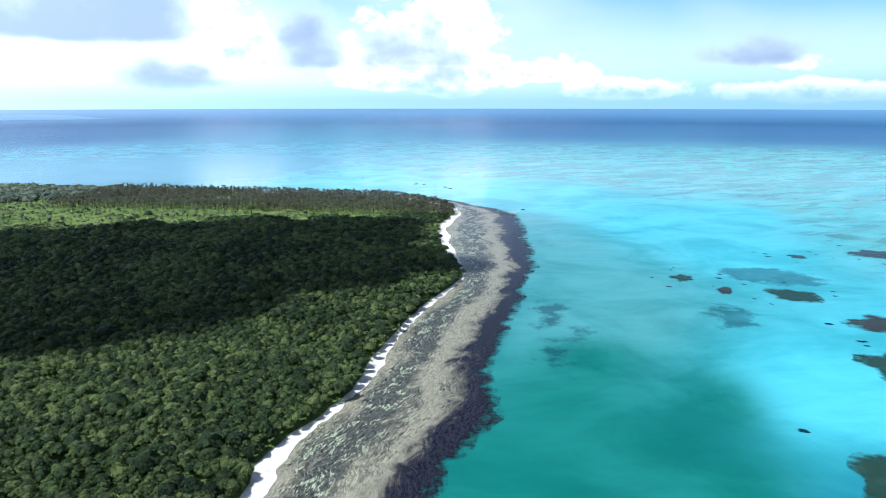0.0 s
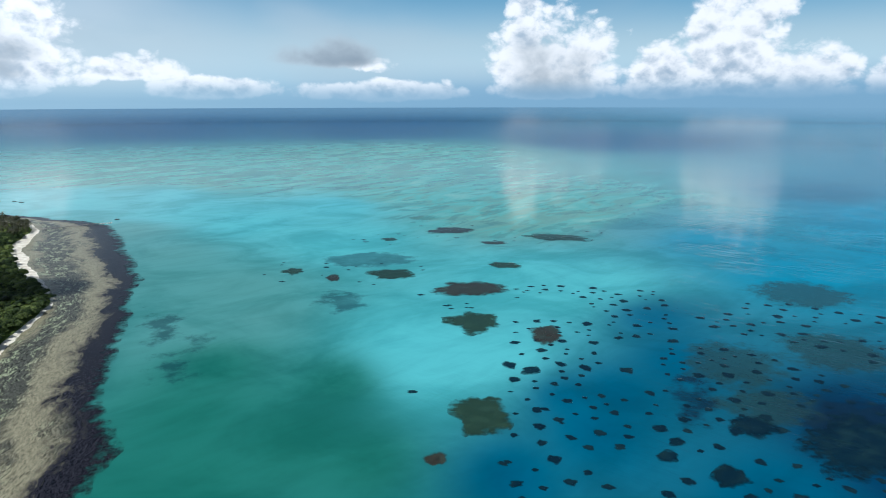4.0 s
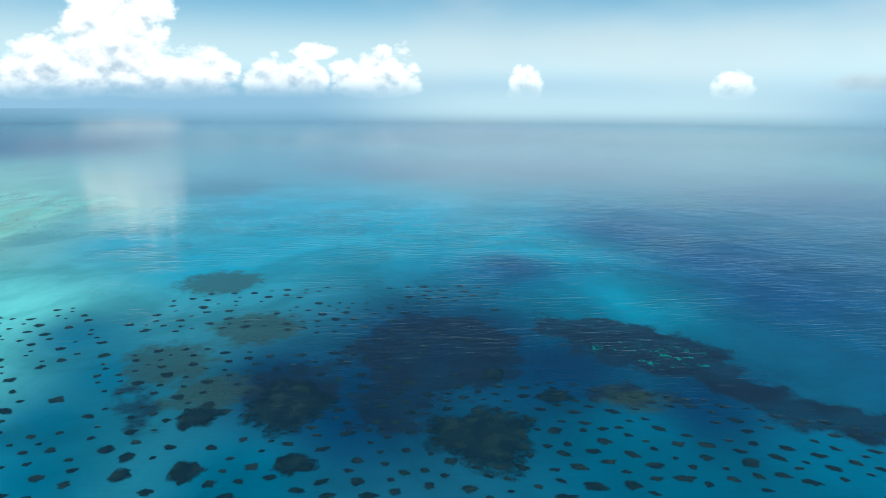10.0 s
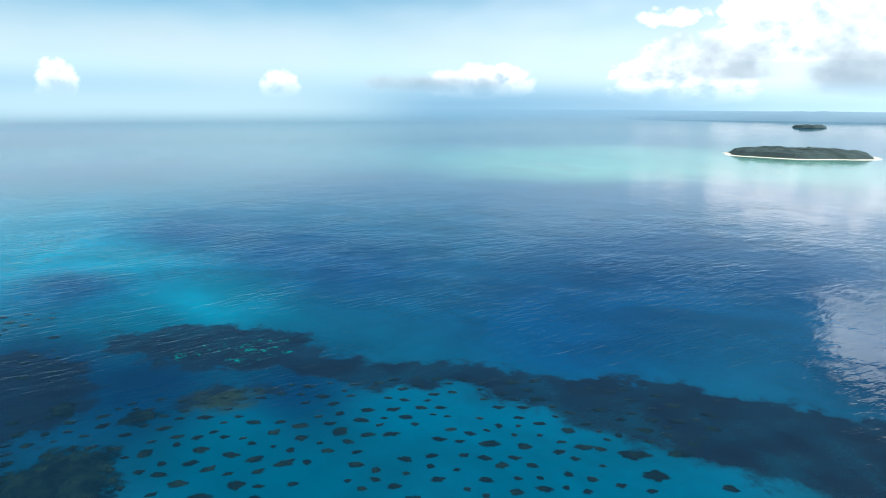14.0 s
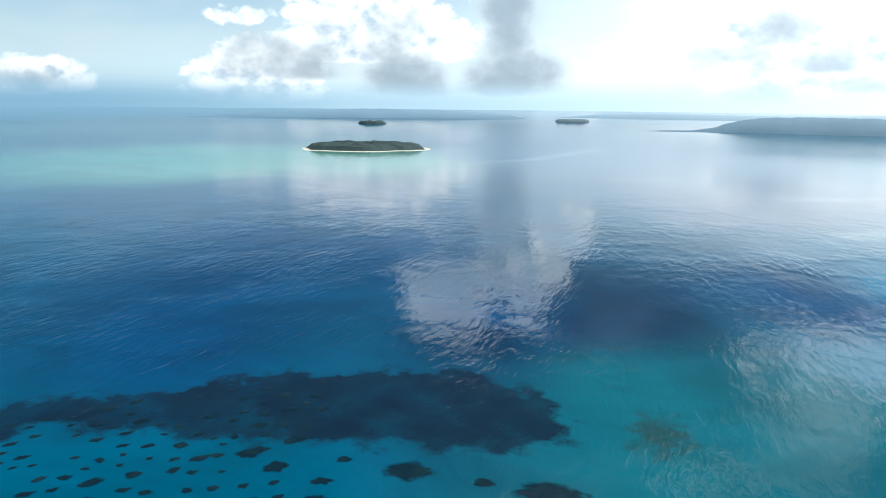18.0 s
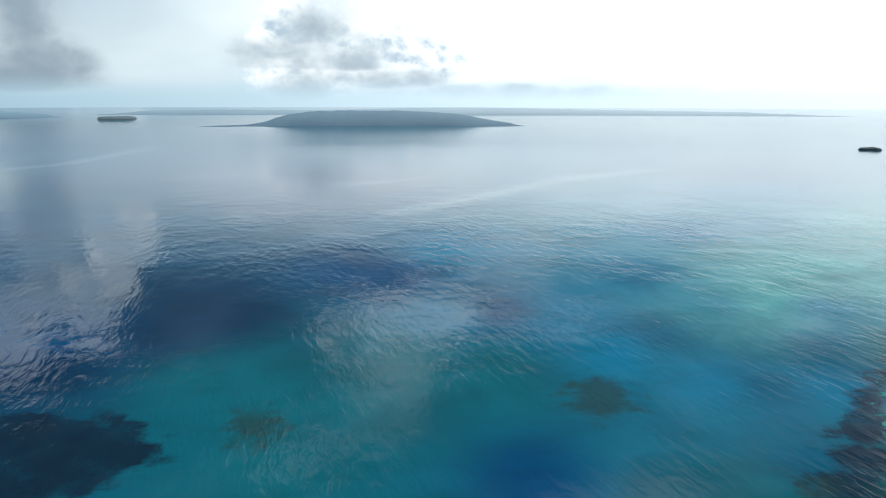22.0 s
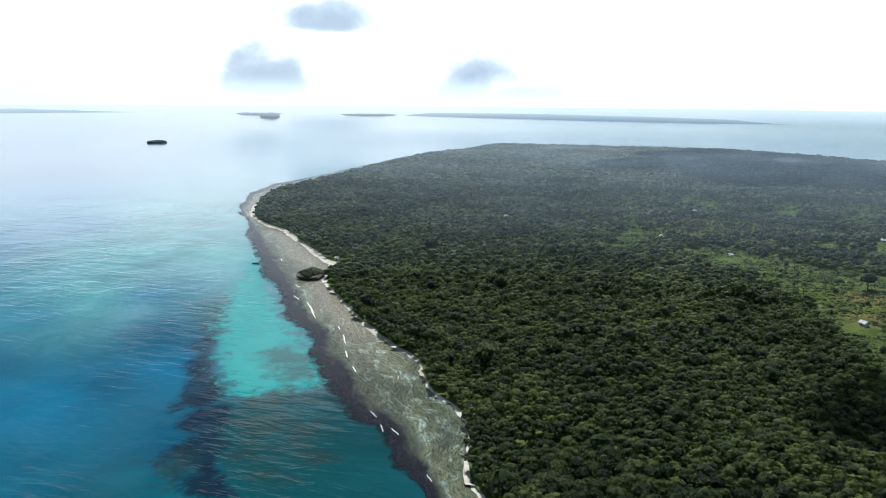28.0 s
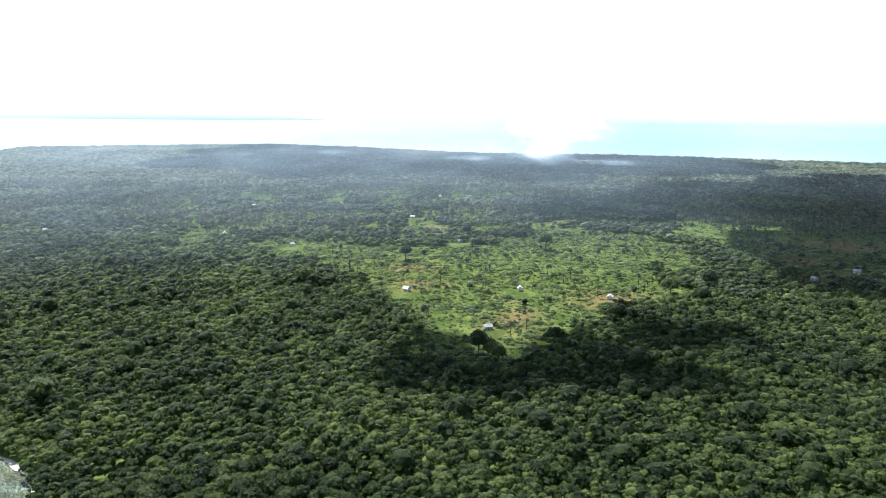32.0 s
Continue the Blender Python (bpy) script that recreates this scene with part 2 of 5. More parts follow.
def smooth(rows, n):
    """Points along a soft curve through the rows."""
    p = np.array(rows, float)
    p = np.vstack([2 * p[0] - p[1], p, 2 * p[-1] - p[-2]])
    found = []
    for i in range(1, len(p) - 2):
        k = n if np.ndim(n) == 0 else n[i - 1]
        for s in np.arange(k) / k:
            a, b, c, d = p[i - 1:i + 3]
            found.append(0.5 * (2 * b + (c - a) * s + (2 * a - 5 * b + 4 * c - d) * s * s + (3 * b - a - 3 * c + d) * s ** 3))
    return np.array(found + [p[-2]])


def wander(points, size, scale, seed):
    """Shifts points sideways by noise."""
    done = points.copy()
    for q in done:
        v = noise.noise_vector((q[0] / scale, q[1] / scale, seed)) + 0.5 * noise.noise_vector((q[0] * 2.7 / scale, q[1] * 2.7 / scale, seed))
        q[0] += v.x * size
        q[1] += v.y * size
    return done


shore_rows = np.array(SOUTH + BAY + NEAR + NORTH, float)
span = np.hypot(*(np.diff(shore_rows[:, :2], axis=0).T))
shore = smooth(shore_rows, [max(4, int(s / 3.0)) for s in span])
WOOD, LINE, RIM = (shore[:, 0:2], shore[:, 2:4], shore[:, 4:6])
ways = LINE - WOOD
reach = np.maximum(np.hypot(*ways.T), 0.1)
widest = np.array([float(np.interp(y, (-680, -440, -400, -215, -188, -150, 100, 190, 270, 330, 400, 560, 660), (8, 8, 3, 1.8, 5, 1.5, 2, 10, 9, 5, 9, 9, 13))) + 5 * noise.noise((x / 45, y / 45, 7))
                   for x, y in WOOD])
LINE = WOOD + ways / reach[:, None] * np.clip(np.minimum(reach, widest), 1.5, 30)[:, None]
WOOD, LINE, RIM = wander(WOOD, 2.5, 14, 1.0), wander(LINE, 2.0, 9, 2.0), wander(wander(RIM, 9.0, 70, 3.0), 2.5, 13, 5.0)
LAND = np.vstack([WOOD, np.array(BEHIND, float)])


def inside(x, y, ring):
    """Which points lie inside the ring."""
    hit = np.zeros(np.shape(x), bool)
    a, b = ring, np.roll(ring, -1, axis=0)
    for (x0, y0), (x1, y1) in zip(a, b):
        if y0 != y1:
            hit ^= ((y0 > y) != (y1 > y)) & (x < (x1 - x0) * (y - y0) / (y1 - y0) + x0)
    return hit


def away_from(x, y, line, closed=False):
    """Distance to a broken line."""
    best = np.full(np.shape(x), 1e9)
    pts = np.vstack([line, line[:1]]) if closed else line
    for (x0, y0), (x1, y1) in zip(pts[:-1], pts[1:]):
        dx, dy = x1 - x0, y1 - y0
        k = np.clip(((x - x0) * dx + (y - y0) * dy) / max(dx * dx + dy * dy, 1e-9), 0, 1)
        best = np.minimum(best, (x - x0 - k * dx) ** 2 + (y - y0 - k * dy) ** 2)
    return np.sqrt(best)


def signed(x, y, ring):
    d = away_from(x, y, ring, True)
    return np.where(inside(x, y, ring), d, -d)


def mesh_of(name, verts, faces, mat, parent=None, soft=False):
    me = bpy.data.meshes.new(name)
    verts, faces = np.asarray(verts, np.float32), np.asarray(faces, np.int32)
    k = faces.shape[1]
    me.vertices.add(len(verts))
    me.vertices.foreach_set("co", verts.ravel())
    me.loops.add(faces.size)
    me.loops.foreach_set("vertex_index", faces.ravel())
    me.polygons.add(len(faces))
    me.polygons.foreach_set("loop_start", np.arange(0, faces.size, k, dtype=np.int32))
    me.update(calc_edges=True)
    if soft:
        me.polygons.foreach_set("use_smooth", np.ones(len(faces), bool))
    me.materials.append(mat)
    ob = new(name, me)
    ob.parent = parent
    return ob


def note(ob, name, values, kind="FLOAT"):
    """Stores a value for each vertex."""
    a = ob.data.attributes.new(name, kind, "POINT")
    a.data.foreach_set("color" if kind == "FLOAT_COLOR" else "value", np.asarray(values, np.float32).ravel())


def grid_faces(rows, cols, wrap=False):
    i, j = np.meshgrid(np.arange(rows - 1), np.arange(cols if wrap else cols - 1), indexing="ij")
    n = (j + 1) % cols
    return np.stack([i * cols + j, i * cols + n, (i + 1) * cols + n, (i + 1) * cols + j], -1).reshape(-1, 4)


# ---------------------------------------------------------------- materials
def shelter(n, where, low, high):
    """Goes from low in the sheltered northern lagoon to high on the open water."""
    parts = n.put("ShaderNodeSeparateXYZ")
    n.wire(where, parts.inputs[0])
    return n.step(n.math("SUBTRACT", parts.outputs[1], n.math("MULTIPLY", parts.outputs[0], 0.6)), 400.0, -80.0, low, high)


def ripples(n, where):
    """Wind ripples on water at three sizes."""
    # crests run along one wind direction, so they lie across the view to the east and towards it in the south
    swell = n.noise(n.stretch(where, (120, 26, 40), radians(-70)), 1.0, 2.0, 0.5, 0.4)
    chop = n.noise(n.stretch(where, (18, 6.0, 10), radians(-72)), 1.0, 3.0, 0.55, 0.4)
    small = n.noise(n.stretch(where, (8.0, 2.0, 4), radians(-80)), 1.0, 2.5, 0.6, 0.4)
    gust = n.step(n.noise(where, 0.008, 3.0, 0.6), 0.4, 0.6, 0.35, 1.1)
    out_there = n.put("ShaderNodeVectorMath", {"operation": "LENGTH"})
    n.wire(where, out_there.inputs[0])
    calm = n.step(out_there.outputs["Value"], 330.0, 1600.0, 1.0, 0.32)
    waves = n.math("ADD", n.math("MULTIPLY", chop, 1.05), n.math("MULTIPLY", small, 0.20))
    return n.math("MULTIPLY", n.math("ADD", n.math("MULTIPLY", swell, 0.55), n.math("MULTIPLY", waves, gust)), n.math("MULTIPLY", calm, shelter(n, where, 0.2, 1.0)))


def make_sea():
    mat, n, s = surface("sea_water", 0.06, 1.33)
    where = n.place()
    bottom = n.attr("bottom").outputs["Color"]
    weed = n.attr("weed").outputs["Fac"]
    patch = n.noise(where, 0.055, 6.0, 0.6)
    cloudy, drift = n.noise(where, 0.011, 5.0, 0.6, 0.6), n.noise(n.stretch(where, (55, 16, 30), radians(12)), 1.0, 5.0, 0.6, 0.7)
    col = n.mix(n.step(cloudy, 0.38, 0.66, 0.0, 0.75), bottom, n.mix(1.0, bottom, (0.45, 0.66, 0.66), "MULTIPLY"))
    col = n.mix(n.step(drift, 0.42, 0.68, 0.0, 0.25), col, n.mix(1.0, col, (0.6, 0.70, 0.68), "MULTIPLY"))
    # seagrass beds with ragged edges
    edge = n.math("ADD", weed, n.math("MULTIPLY", n.math("SUBTRACT", n.noise(where, 0.045, 8.0, 0.66), 0.5), 62.0))
    bed = n.math("MULTIPLY", n.step(edge, -6.0, 6.0), n.step(n.noise(where, 0.03, 5.0, 0.65), 0.3, 0.6, 0.74, 1.0))
    col = n.mix(n.math("MULTIPLY", bed, shelter(n, where, 0.6, 0.97)), col, n.mix(patch, (0.001, 0.006, 0.022), (0.005, 0.024, 0.042)))
    bright = n.step(n.math("ADD", n.attr("patch").outputs["Fac"], n.math("MULTIPLY", n.math("SUBTRACT", n.noise(where, 0.09, 8.0, 0.7), 0.5), 60.0)), -5.0, 9.0)
    col = n.mix(bright, col, n.mix(patch, (0.0, 0.25, 0.24), (0.0, 0.35, 0.33)))
    dim = n.step(n.math("ADD", n.attr("dim").outputs["Fac"], n.math("MULTIPLY", n.math("SUBTRACT", n.noise(where, 0.07, 7.0, 0.7), 0.5), 56.0)), -7.0, 9.0)
    col = n.mix(n.math("MULTIPLY", dim, 0.7), col, n.mix(n.noise(where, 0.4, 4.0, 0.6), (0.006, 0.022, 0.026), (0.024, 0.056, 0.042)))
    # reef crest: broken pale and brown streaks
    crest = n.attr("crest").outputs["Fac"]
    streak = n.noise(n.stretch(where, (150, 46, 40), radians(25)), 1.0, 5.0, 0.55, 0.8)
    reef = n.ramp(streak, [(0.34, (0.07, 0.20, 0.18)), (0.46, (0.13, 0.27, 0.21)), (0.54, (0.09, 0.35, 0.30)), (0.70, (0.22, 0.42, 0.34))])
    col = n.mix(n.math("MULTIPLY", crest, 0.75), col, reef)
    spotted = n.noise(n.stretch(where, (75, 32, 30), radians(20)), 1.0, 5.0, 0.6, 0.6)
    col = n.mix(n.math("MULTIPLY", n.step(spotted, 0.54, 0.60), n.step(crest, 0.03, 0.3, 0.0, 0.36)), col, (0.035, 0.105, 0.105))
    # slicks: foam and calm-water sheen painted as a paler colour
    slick = n.math("MULTIPLY", n.step(n.attr("slick").outputs["Fac"], 0.0, 1.0, 0.0, 0.26), n.step(drift, 0.35, 0.6, 0.3, 1.0))
    col = n.mix(slick, col, (0.55, 0.66, 0.68))
    n.wire(col, s["Base Color"])
    span = n.put("ShaderNodeVectorMath", {"operation": "LENGTH"})
    n.wire(where, span.inputs[0])
    parts = n.put("ShaderNodeSeparateXYZ")
    n.wire(where, parts.inputs[0])
    open_sea = n.math("DIVIDE", n.math("SUBTRACT", parts.outputs[1], n.math("MULTIPLY", parts.outputs[0], 0.6)), span.outputs["Value"])
    far_rough = n.step(open_sea, 0.7, -0.3, 0.23, 0.12)
    n.wire(n.step(span.outputs["Value"], 500.0, 2600.0, 0.04, far_rough), s["Roughness"])
    n.wire(shelter(n, where, 0.09, 0.32), s["Specular IOR Level"])
    n.wire(n.bump(ripples(n, where), 0.42, 1.0), s["Normal"])
    return mat


def make_reef(name, dark, mid, pale, scale=0.25, ragged=0.12, fade=(0.62, 0.98)):
    """Coral just under water: brown to olive, mottled, with sandy holes."""
    mat, n, s = surface(name, 0.08, 1.33)
    where = n.place()
    a, b, c = n.noise(where, scale, 7.0, 0.72, 0.4), n.noise(where, scale * 4.5, 5.0, 0.7), n.noise(where, scale * 0.16, 4.0, 0.6)
    col = n.mix(n.step(n.math("ADD", a, n.math("MULTIPLY", n.math("SUBTRACT", b, 0.5), 0.6)), 0.32, 0.66), dark, mid)
    col = n.mix(n.math("MULTIPLY", n.step(c, 0.42, 0.66), n.step(b, 0.38, 0.66, 0.1, 0.9)), col, pale)
    n.wire(col, s["Base Color"])
    n.wire(shelter(n, where, 0.16, 0.28), s["Specular IOR Level"])
    n.wire(n.bump(ripples(n, where), 0.42, 1.0), s["Normal"])
    # ragged edge with sandy gaps, sinking away into the water
    rim = n.math("ADD", n.attr("rim").outputs["Fac"], n.math("MULTIPLY", n.math("SUBTRACT", n.noise(where, ragged, 5.0, 0.65), 0.5), 1.1))
    mixer, clear_water = n.put("ShaderNodeMixShader"), n.put("ShaderNodeBsdfTransparent")
    n.wire(n.step(rim, *fade, 0.12, 1.0), mixer.inputs[0])
    n.wire(mat.node_tree.nodes["Principled BSDF"].outputs[0], mixer.inputs[1])
    n.wire(clear_water.outputs[0], mixer.inputs[2])
    n.wire(mixer.outputs[0], mat.node_tree.nodes["Material Output"].inputs[0])
    return mat


def make_flat():
    mat, n, s = surface("reef_flat_bottom", 0.25, 1.27)
    s["Specular IOR Level"].default_value = 0.15
    where = n.place()
    u = n.attr("across").outputs["Fac"]
    shore_way = n.put("ShaderNodeCombineXYZ")
    n.wire(n.attr("along").outputs["Fac"], shore_way.inputs[0])
    n.wire(n.attr("out").outputs["Fac"], shore_way.inputs[1])
    track = shore_way.outputs[0]
    big = n.noise(n.stretch(track, (60, 26, 40)), 1.0, 4.0, 0.6, 0.6)
    mid = n.noise(n.stretch(track, (15, 7, 10)), 1.0, 6.0, 0.65, 0.8)
    lumps = n.noise(n.stretch(track, (3.6, 1.2, 3)), 1.0, 6.0, 0.72, 0.7)
    tiny = n.noise(where, 1.6, 3.0, 0.6)
    grain = n.math("ADD", n.math("MULTIPLY", lumps, 0.7), n.math("MULTIPLY", tiny, 0.3))
    u2 = n.math("ADD", u, n.math("MULTIPLY", n.math("SUBTRACT", mid, 0.5), 0.4))
    u3 = n.math("ADD", u2, n.math("MULTIPLY", n.math("SUBTRACT", big, 0.5), 0.55))
    weed = n.mix(n.step(grain, 0.38, 0.60), (0.018, 0.020, 0.015), (0.090, 0.092, 0.074))
    pale = n.mix(n.step(grain, 0.38, 0.6), (0.10, 0.125, 0.075), (0.33, 0.36, 0.23))
    sand = n.mix(n.step(grain, 0.38, 0.62), (0.13, 0.122, 0.080), (0.29, 0.27, 0.185))
    weed = n.mix(n.step(n.math("ADD", mid, n.math("MULTIPLY", n.math("SUBTRACT", lumps, 0.5), 0.7)), 0.53, 0.64), weed, pale)
    col = n.mix(n.step(u3, 0.0, 0.14), sand, weed)
    tongues = n.step(n.math("ADD", big, n.math("MULTIPLY", n.math("SUBTRACT", lumps, 0.5), 0.5)), 0.28, 0.50, 0.1, 0.95)
    col = n.mix(n.math("MULTIPLY", n.step(u3, 0.30, 0.52), tongues), col, sand)
    parts = n.put("ShaderNodeSeparateXYZ")
    n.wire(where, parts.inputs[0])
    south = n.step(parts.outputs[1], 60.0, -80.0)
    olive = n.mix(n.step(grain, 0.36, 0.62), (0.055, 0.072, 0.040), (0.20, 0.215, 0.130))
    olive = n.mix(n.step(mid, 0.50, 0.60), olive, n.mix(n.step(lumps, 0.4, 0.6), (0.12, 0.20, 0.15), (0.46, 0.54, 0.45)))
    olive = n.mix(n.step(big, 0.60, 0.42, 0.0, 0.8), olive, n.mix(n.step(grain, 0.4, 0.62), (0.020, 0.030, 0.022), (0.085, 0.098, 0.068)))
    sandy = n.math("MULTIPLY", n.step(parts.outputs[1], -210.0, -330.0, 0.0, 0.75), n.step(u2, 0.62, 0.2))
    olive = n.mix(sandy, olive, n.mix(n.step(grain, 0.36, 0.62), (0.15, 0.13, 0.09), (0.44, 0.40, 0.31)))
    col = n.mix(n.math("MULTIPLY", south, 0.9), col, olive)
    rim = n.mix(n.step(grain, 0.42, 0.64), (0.006, 0.007, 0.011), (0.030, 0.029, 0.037))
    col = n.mix(n.step(n.math("ADD", u3, n.math("MULTIPLY", n.math("SUBTRACT", lumps, 0.5), 0.35)), 0.56, 0.74), col, rim)
    n.wire(col, s["Base Color"])
    n.wire(n.bump(ripples(n, where), 0.3, 0.6), s["Normal"])
    # the outer edge sinks raggedly under the water
    sunk = n.math("ADD", u, n.math("ADD", n.math("MULTIPLY", n.math("SUBTRACT", n.noise(where, 0.09, 7.0, 0.68), 0.5), 0.5), n.math("MULTIPLY", n.math("SUBTRACT", lumps, 0.5), 0.12)))
    mixer, clear_water = n.put("ShaderNodeMixShader"), n.put("ShaderNodeBsdfTransparent")
    n.wire(n.step(sunk, 0.84, 0.99), mixer.inputs[0])
    n.wire(mat.node_tree.nodes["Principled BSDF"].outputs[0], mixer.inputs[1])
    n.wire(clear_water.outputs[0], mixer.inputs[2])
    n.wire(mixer.outputs[0], mat.node_tree.nodes["Material Output"].inputs[0])
    return mat


def make_sand():
    mat, n, s = surface("coral_sand", 0.9)
    where = n.place()
    a, b = n.noise(where, 0.15, 5.0, 0.6), n.noise(where, 2.2, 4.0, 0.6)
    col = n.mix(n.step(a, 0.35, 0.65), (0.52, 0.47, 0.37), (0.76, 0.72, 0.63))
    col = n.mix(n.step(b, 0.55, 0.72, 0.0, 0.35), col, (0.30, 0.26, 0.19))
    n.wire(col, s["Base Color"])
    n.wire(n.bump(b, 0.4, 0.2), s["Normal"])
    return mat


def make_ground():
    mat, n, s = surface("scrub_ground", 1.0, 1.1)
    where = n.place()
    a, b, c = n.noise(where, 0.012, 5.0, 0.6, 0.5), n.noise(where, 0.07, 5.0, 0.62), n.noise(where, 0.6, 4.0, 0.6)
    col = n.mix(n.step(b, 0.35, 0.65), (0.068, 0.102, 0.026), (0.155, 0.195, 0.056))
    col = n.mix(n.step(c, 0.45, 0.7, 0.0, 0.7), col, (0.035, 0.07, 0.018))
    col = n.mix(n.step(a, 0.60, 0.72, 0.0, 0.6), col, (0.20, 0.17, 0.085))
    bare = n.attr("bare").outputs["Fac"]
    col = n.mix(n.math("MULTIPLY", bare, n.step(b, 0.3, 0.6, 0.3, 0.9)), col, (0.23, 0.14, 0.075))
    n.wire(col, s["Base Color"])
    n.wire(n.bump(n.math("ADD", b, c), 0.9, 1.2), s["Normal"])
    return mat


def let_through(mat, n, col):
    """Thin leaves glow a little when lit from behind."""
    glow_through, mixer = n.put("ShaderNodeBsdfTranslucent"), n.put("ShaderNodeMixShader")
    n.wire(n.mix(1.0, col, (1.25, 1.3, 0.8), "MULTIPLY"), glow_through.inputs[0])
    mixer.inputs[0].default_value = 0.42
    n.wire(mat.node_tree.nodes["Principled BSDF"].outputs[0], mixer.inputs[1])
    n.wire(glow_through.outputs[0], mixer.inputs[2])
    n.wire(mixer.outputs[0], mat.node_tree.nodes["Material Output"].inputs[0])


def make_leaf(name, dark, mid, light):
    mat, n, s = surface(name, 0.45)
    tone = n.attr("tone").outputs["Fac"]
    isle = n.put("ShaderNodeNewGeometry").outputs["Random Per Island"]
    where = n.place()
    big = n.noise(where, 0.02, 4.0, 0.6)
    f = n.math("ADD", n.math("MULTIPLY", tone, 0.5), n.math("ADD", n.math("MULTIPLY", isle, 0.38), n.math("MULTIPLY", big, 0.35)))
    crinkle = n.noise(where, 0.8, 5.0, 0.75)
    # hollows of the crinkle go darker: shade of leaf gaps put into the colour
    f = n.math("ADD", f, n.math("MULTIPLY", n.math("SUBTRACT", crinkle, 0.5), 1.15))
    col = n.ramp(f, [(0.22, dark), (0.58, mid), (0.95, light)])
    n.wire(col, s["Base Color"])
    relief = n.bump(crinkle, 1.0, 1.3)
    n.wire(relief, s["Normal"])
    s["Specular IOR Level"].default_value = 0.24
    let_through(mat, n, col)
    return mat


def make_plain(name, a, b, scale, rough=0.7, bump=0.2):
    mat, n, s = surface(name, rough)
    where = n.put("ShaderNodeTexCoord").outputs["Object"]
    f, g = n.noise(where, scale, 5.0, 0.6), n.noise(where, scale * 7, 3.0, 0.6)
    n.wire(n.mix(n.step(n.math("ADD", f, n.math("MULTIPLY", g, 0.4)), 0.45, 0.95), a, b), s["Base Color"])
    n.wire(n.bump(g, bump, 0.05), s["Normal"])
    return mat


SEA = make_sea()
FLAT = make_flat()
SAND = make_sand()
GROUND = make_ground()
CORAL = make_reef("coral_brown", (0.014, 0.020, 0.017), (0.046, 0.036, 0.025), (0.045, 0.080, 0.060), 0.7)
CORAL_GREEN = make_reef("coral_olive", (0.008, 0.026, 0.020), (0.026, 0.056, 0.032), (0.036, 0.082, 0.052), 0.7)
CORAL_DEEP = make_reef("coral_under_water", (0.001, 0.011, 0.024), (0.004, 0.021, 0.033), (0.014, 0.042, 0.044), 0.6, 0.3, (0.5, 1.0))
LEAF = make_leaf("wood_leaves", (0.017, 0.033, 0.011), (0.058, 0.092, 0.027), (0.175, 0.225, 0.066))
SCRUB = make_leaf("scrub_leaves", (0.030, 0.064, 0.017), (0.092, 0.142, 0.038), (0.19, 0.24, 0.085))
# leaf colour greyed and paled to carry distance haze
HAZED_LEAF = make_leaf("hazed_leaves", (0.030, 0.048, 0.034), (0.105, 0.138, 0.092), (0.26, 0.29, 0.19))
FROND = make_leaf("palm_fronds", (0.030, 0.036, 0.022), (0.070, 0.072, 0.045), (0.13, 0.125, 0.085))
BARK = make_plain("bark", (0.09, 0.07, 0.05), (0.22, 0.19, 0.15), 1.5)
ROCK = make_plain("coral_rock", (0.05, 0.045, 0.035), (0.20, 0.18, 0.14), 0.6, 0.9, 0.6)
# wood of the far islets, with the blue of haze mixed into its colour
FAR_WOOD = make_plain("haze_tinted_wood", (0.022, 0.042, 0.046), (0.036, 0.062, 0.062), 0.02, 0.9)
# the pale blue of distance haze is put into this land colour
FAR_LAND = make_plain("haze_tinted_land", (0.075, 0.145, 0.21), (0.10, 0.18, 0.25), 0.004, 1.0, 0.0)
WHITE = make_plain("white_paint", (0.62, 0.61, 0.57), (0.82, 0.81, 0.78), 0.8)
TIN = make_plain("roof_sheet", (0.34, 0.35, 0.34), (0.60, 0.61, 0.60), 0.9, 0.5)
THATCH = make_plain("thatch", (0.10, 0.08, 0.055), (0.24, 0.20, 0.14), 1.2, 0.95, 0.6)
PLANK = make_plain("grey_planks", (0.10, 0.085, 0.07), (0.23, 0.20, 0.17), 1.4, 0.85, 0.4)
HULL = make_plain("hull_paint", (0.03, 0.04, 0.05), (0.07, 0.08, 0.09), 0.7, 0.5)
FOAM = make_plain("surf_foam", (0.66, 0.68, 0.66), (0.84, 0.85, 0.83), 0.5, 0.8, 0.4)
CLOUD = make_plain("cloud", (0.8, 0.8, 0.8), (0.9, 0.9, 0.9), 0.01, 1.0, 0.0)

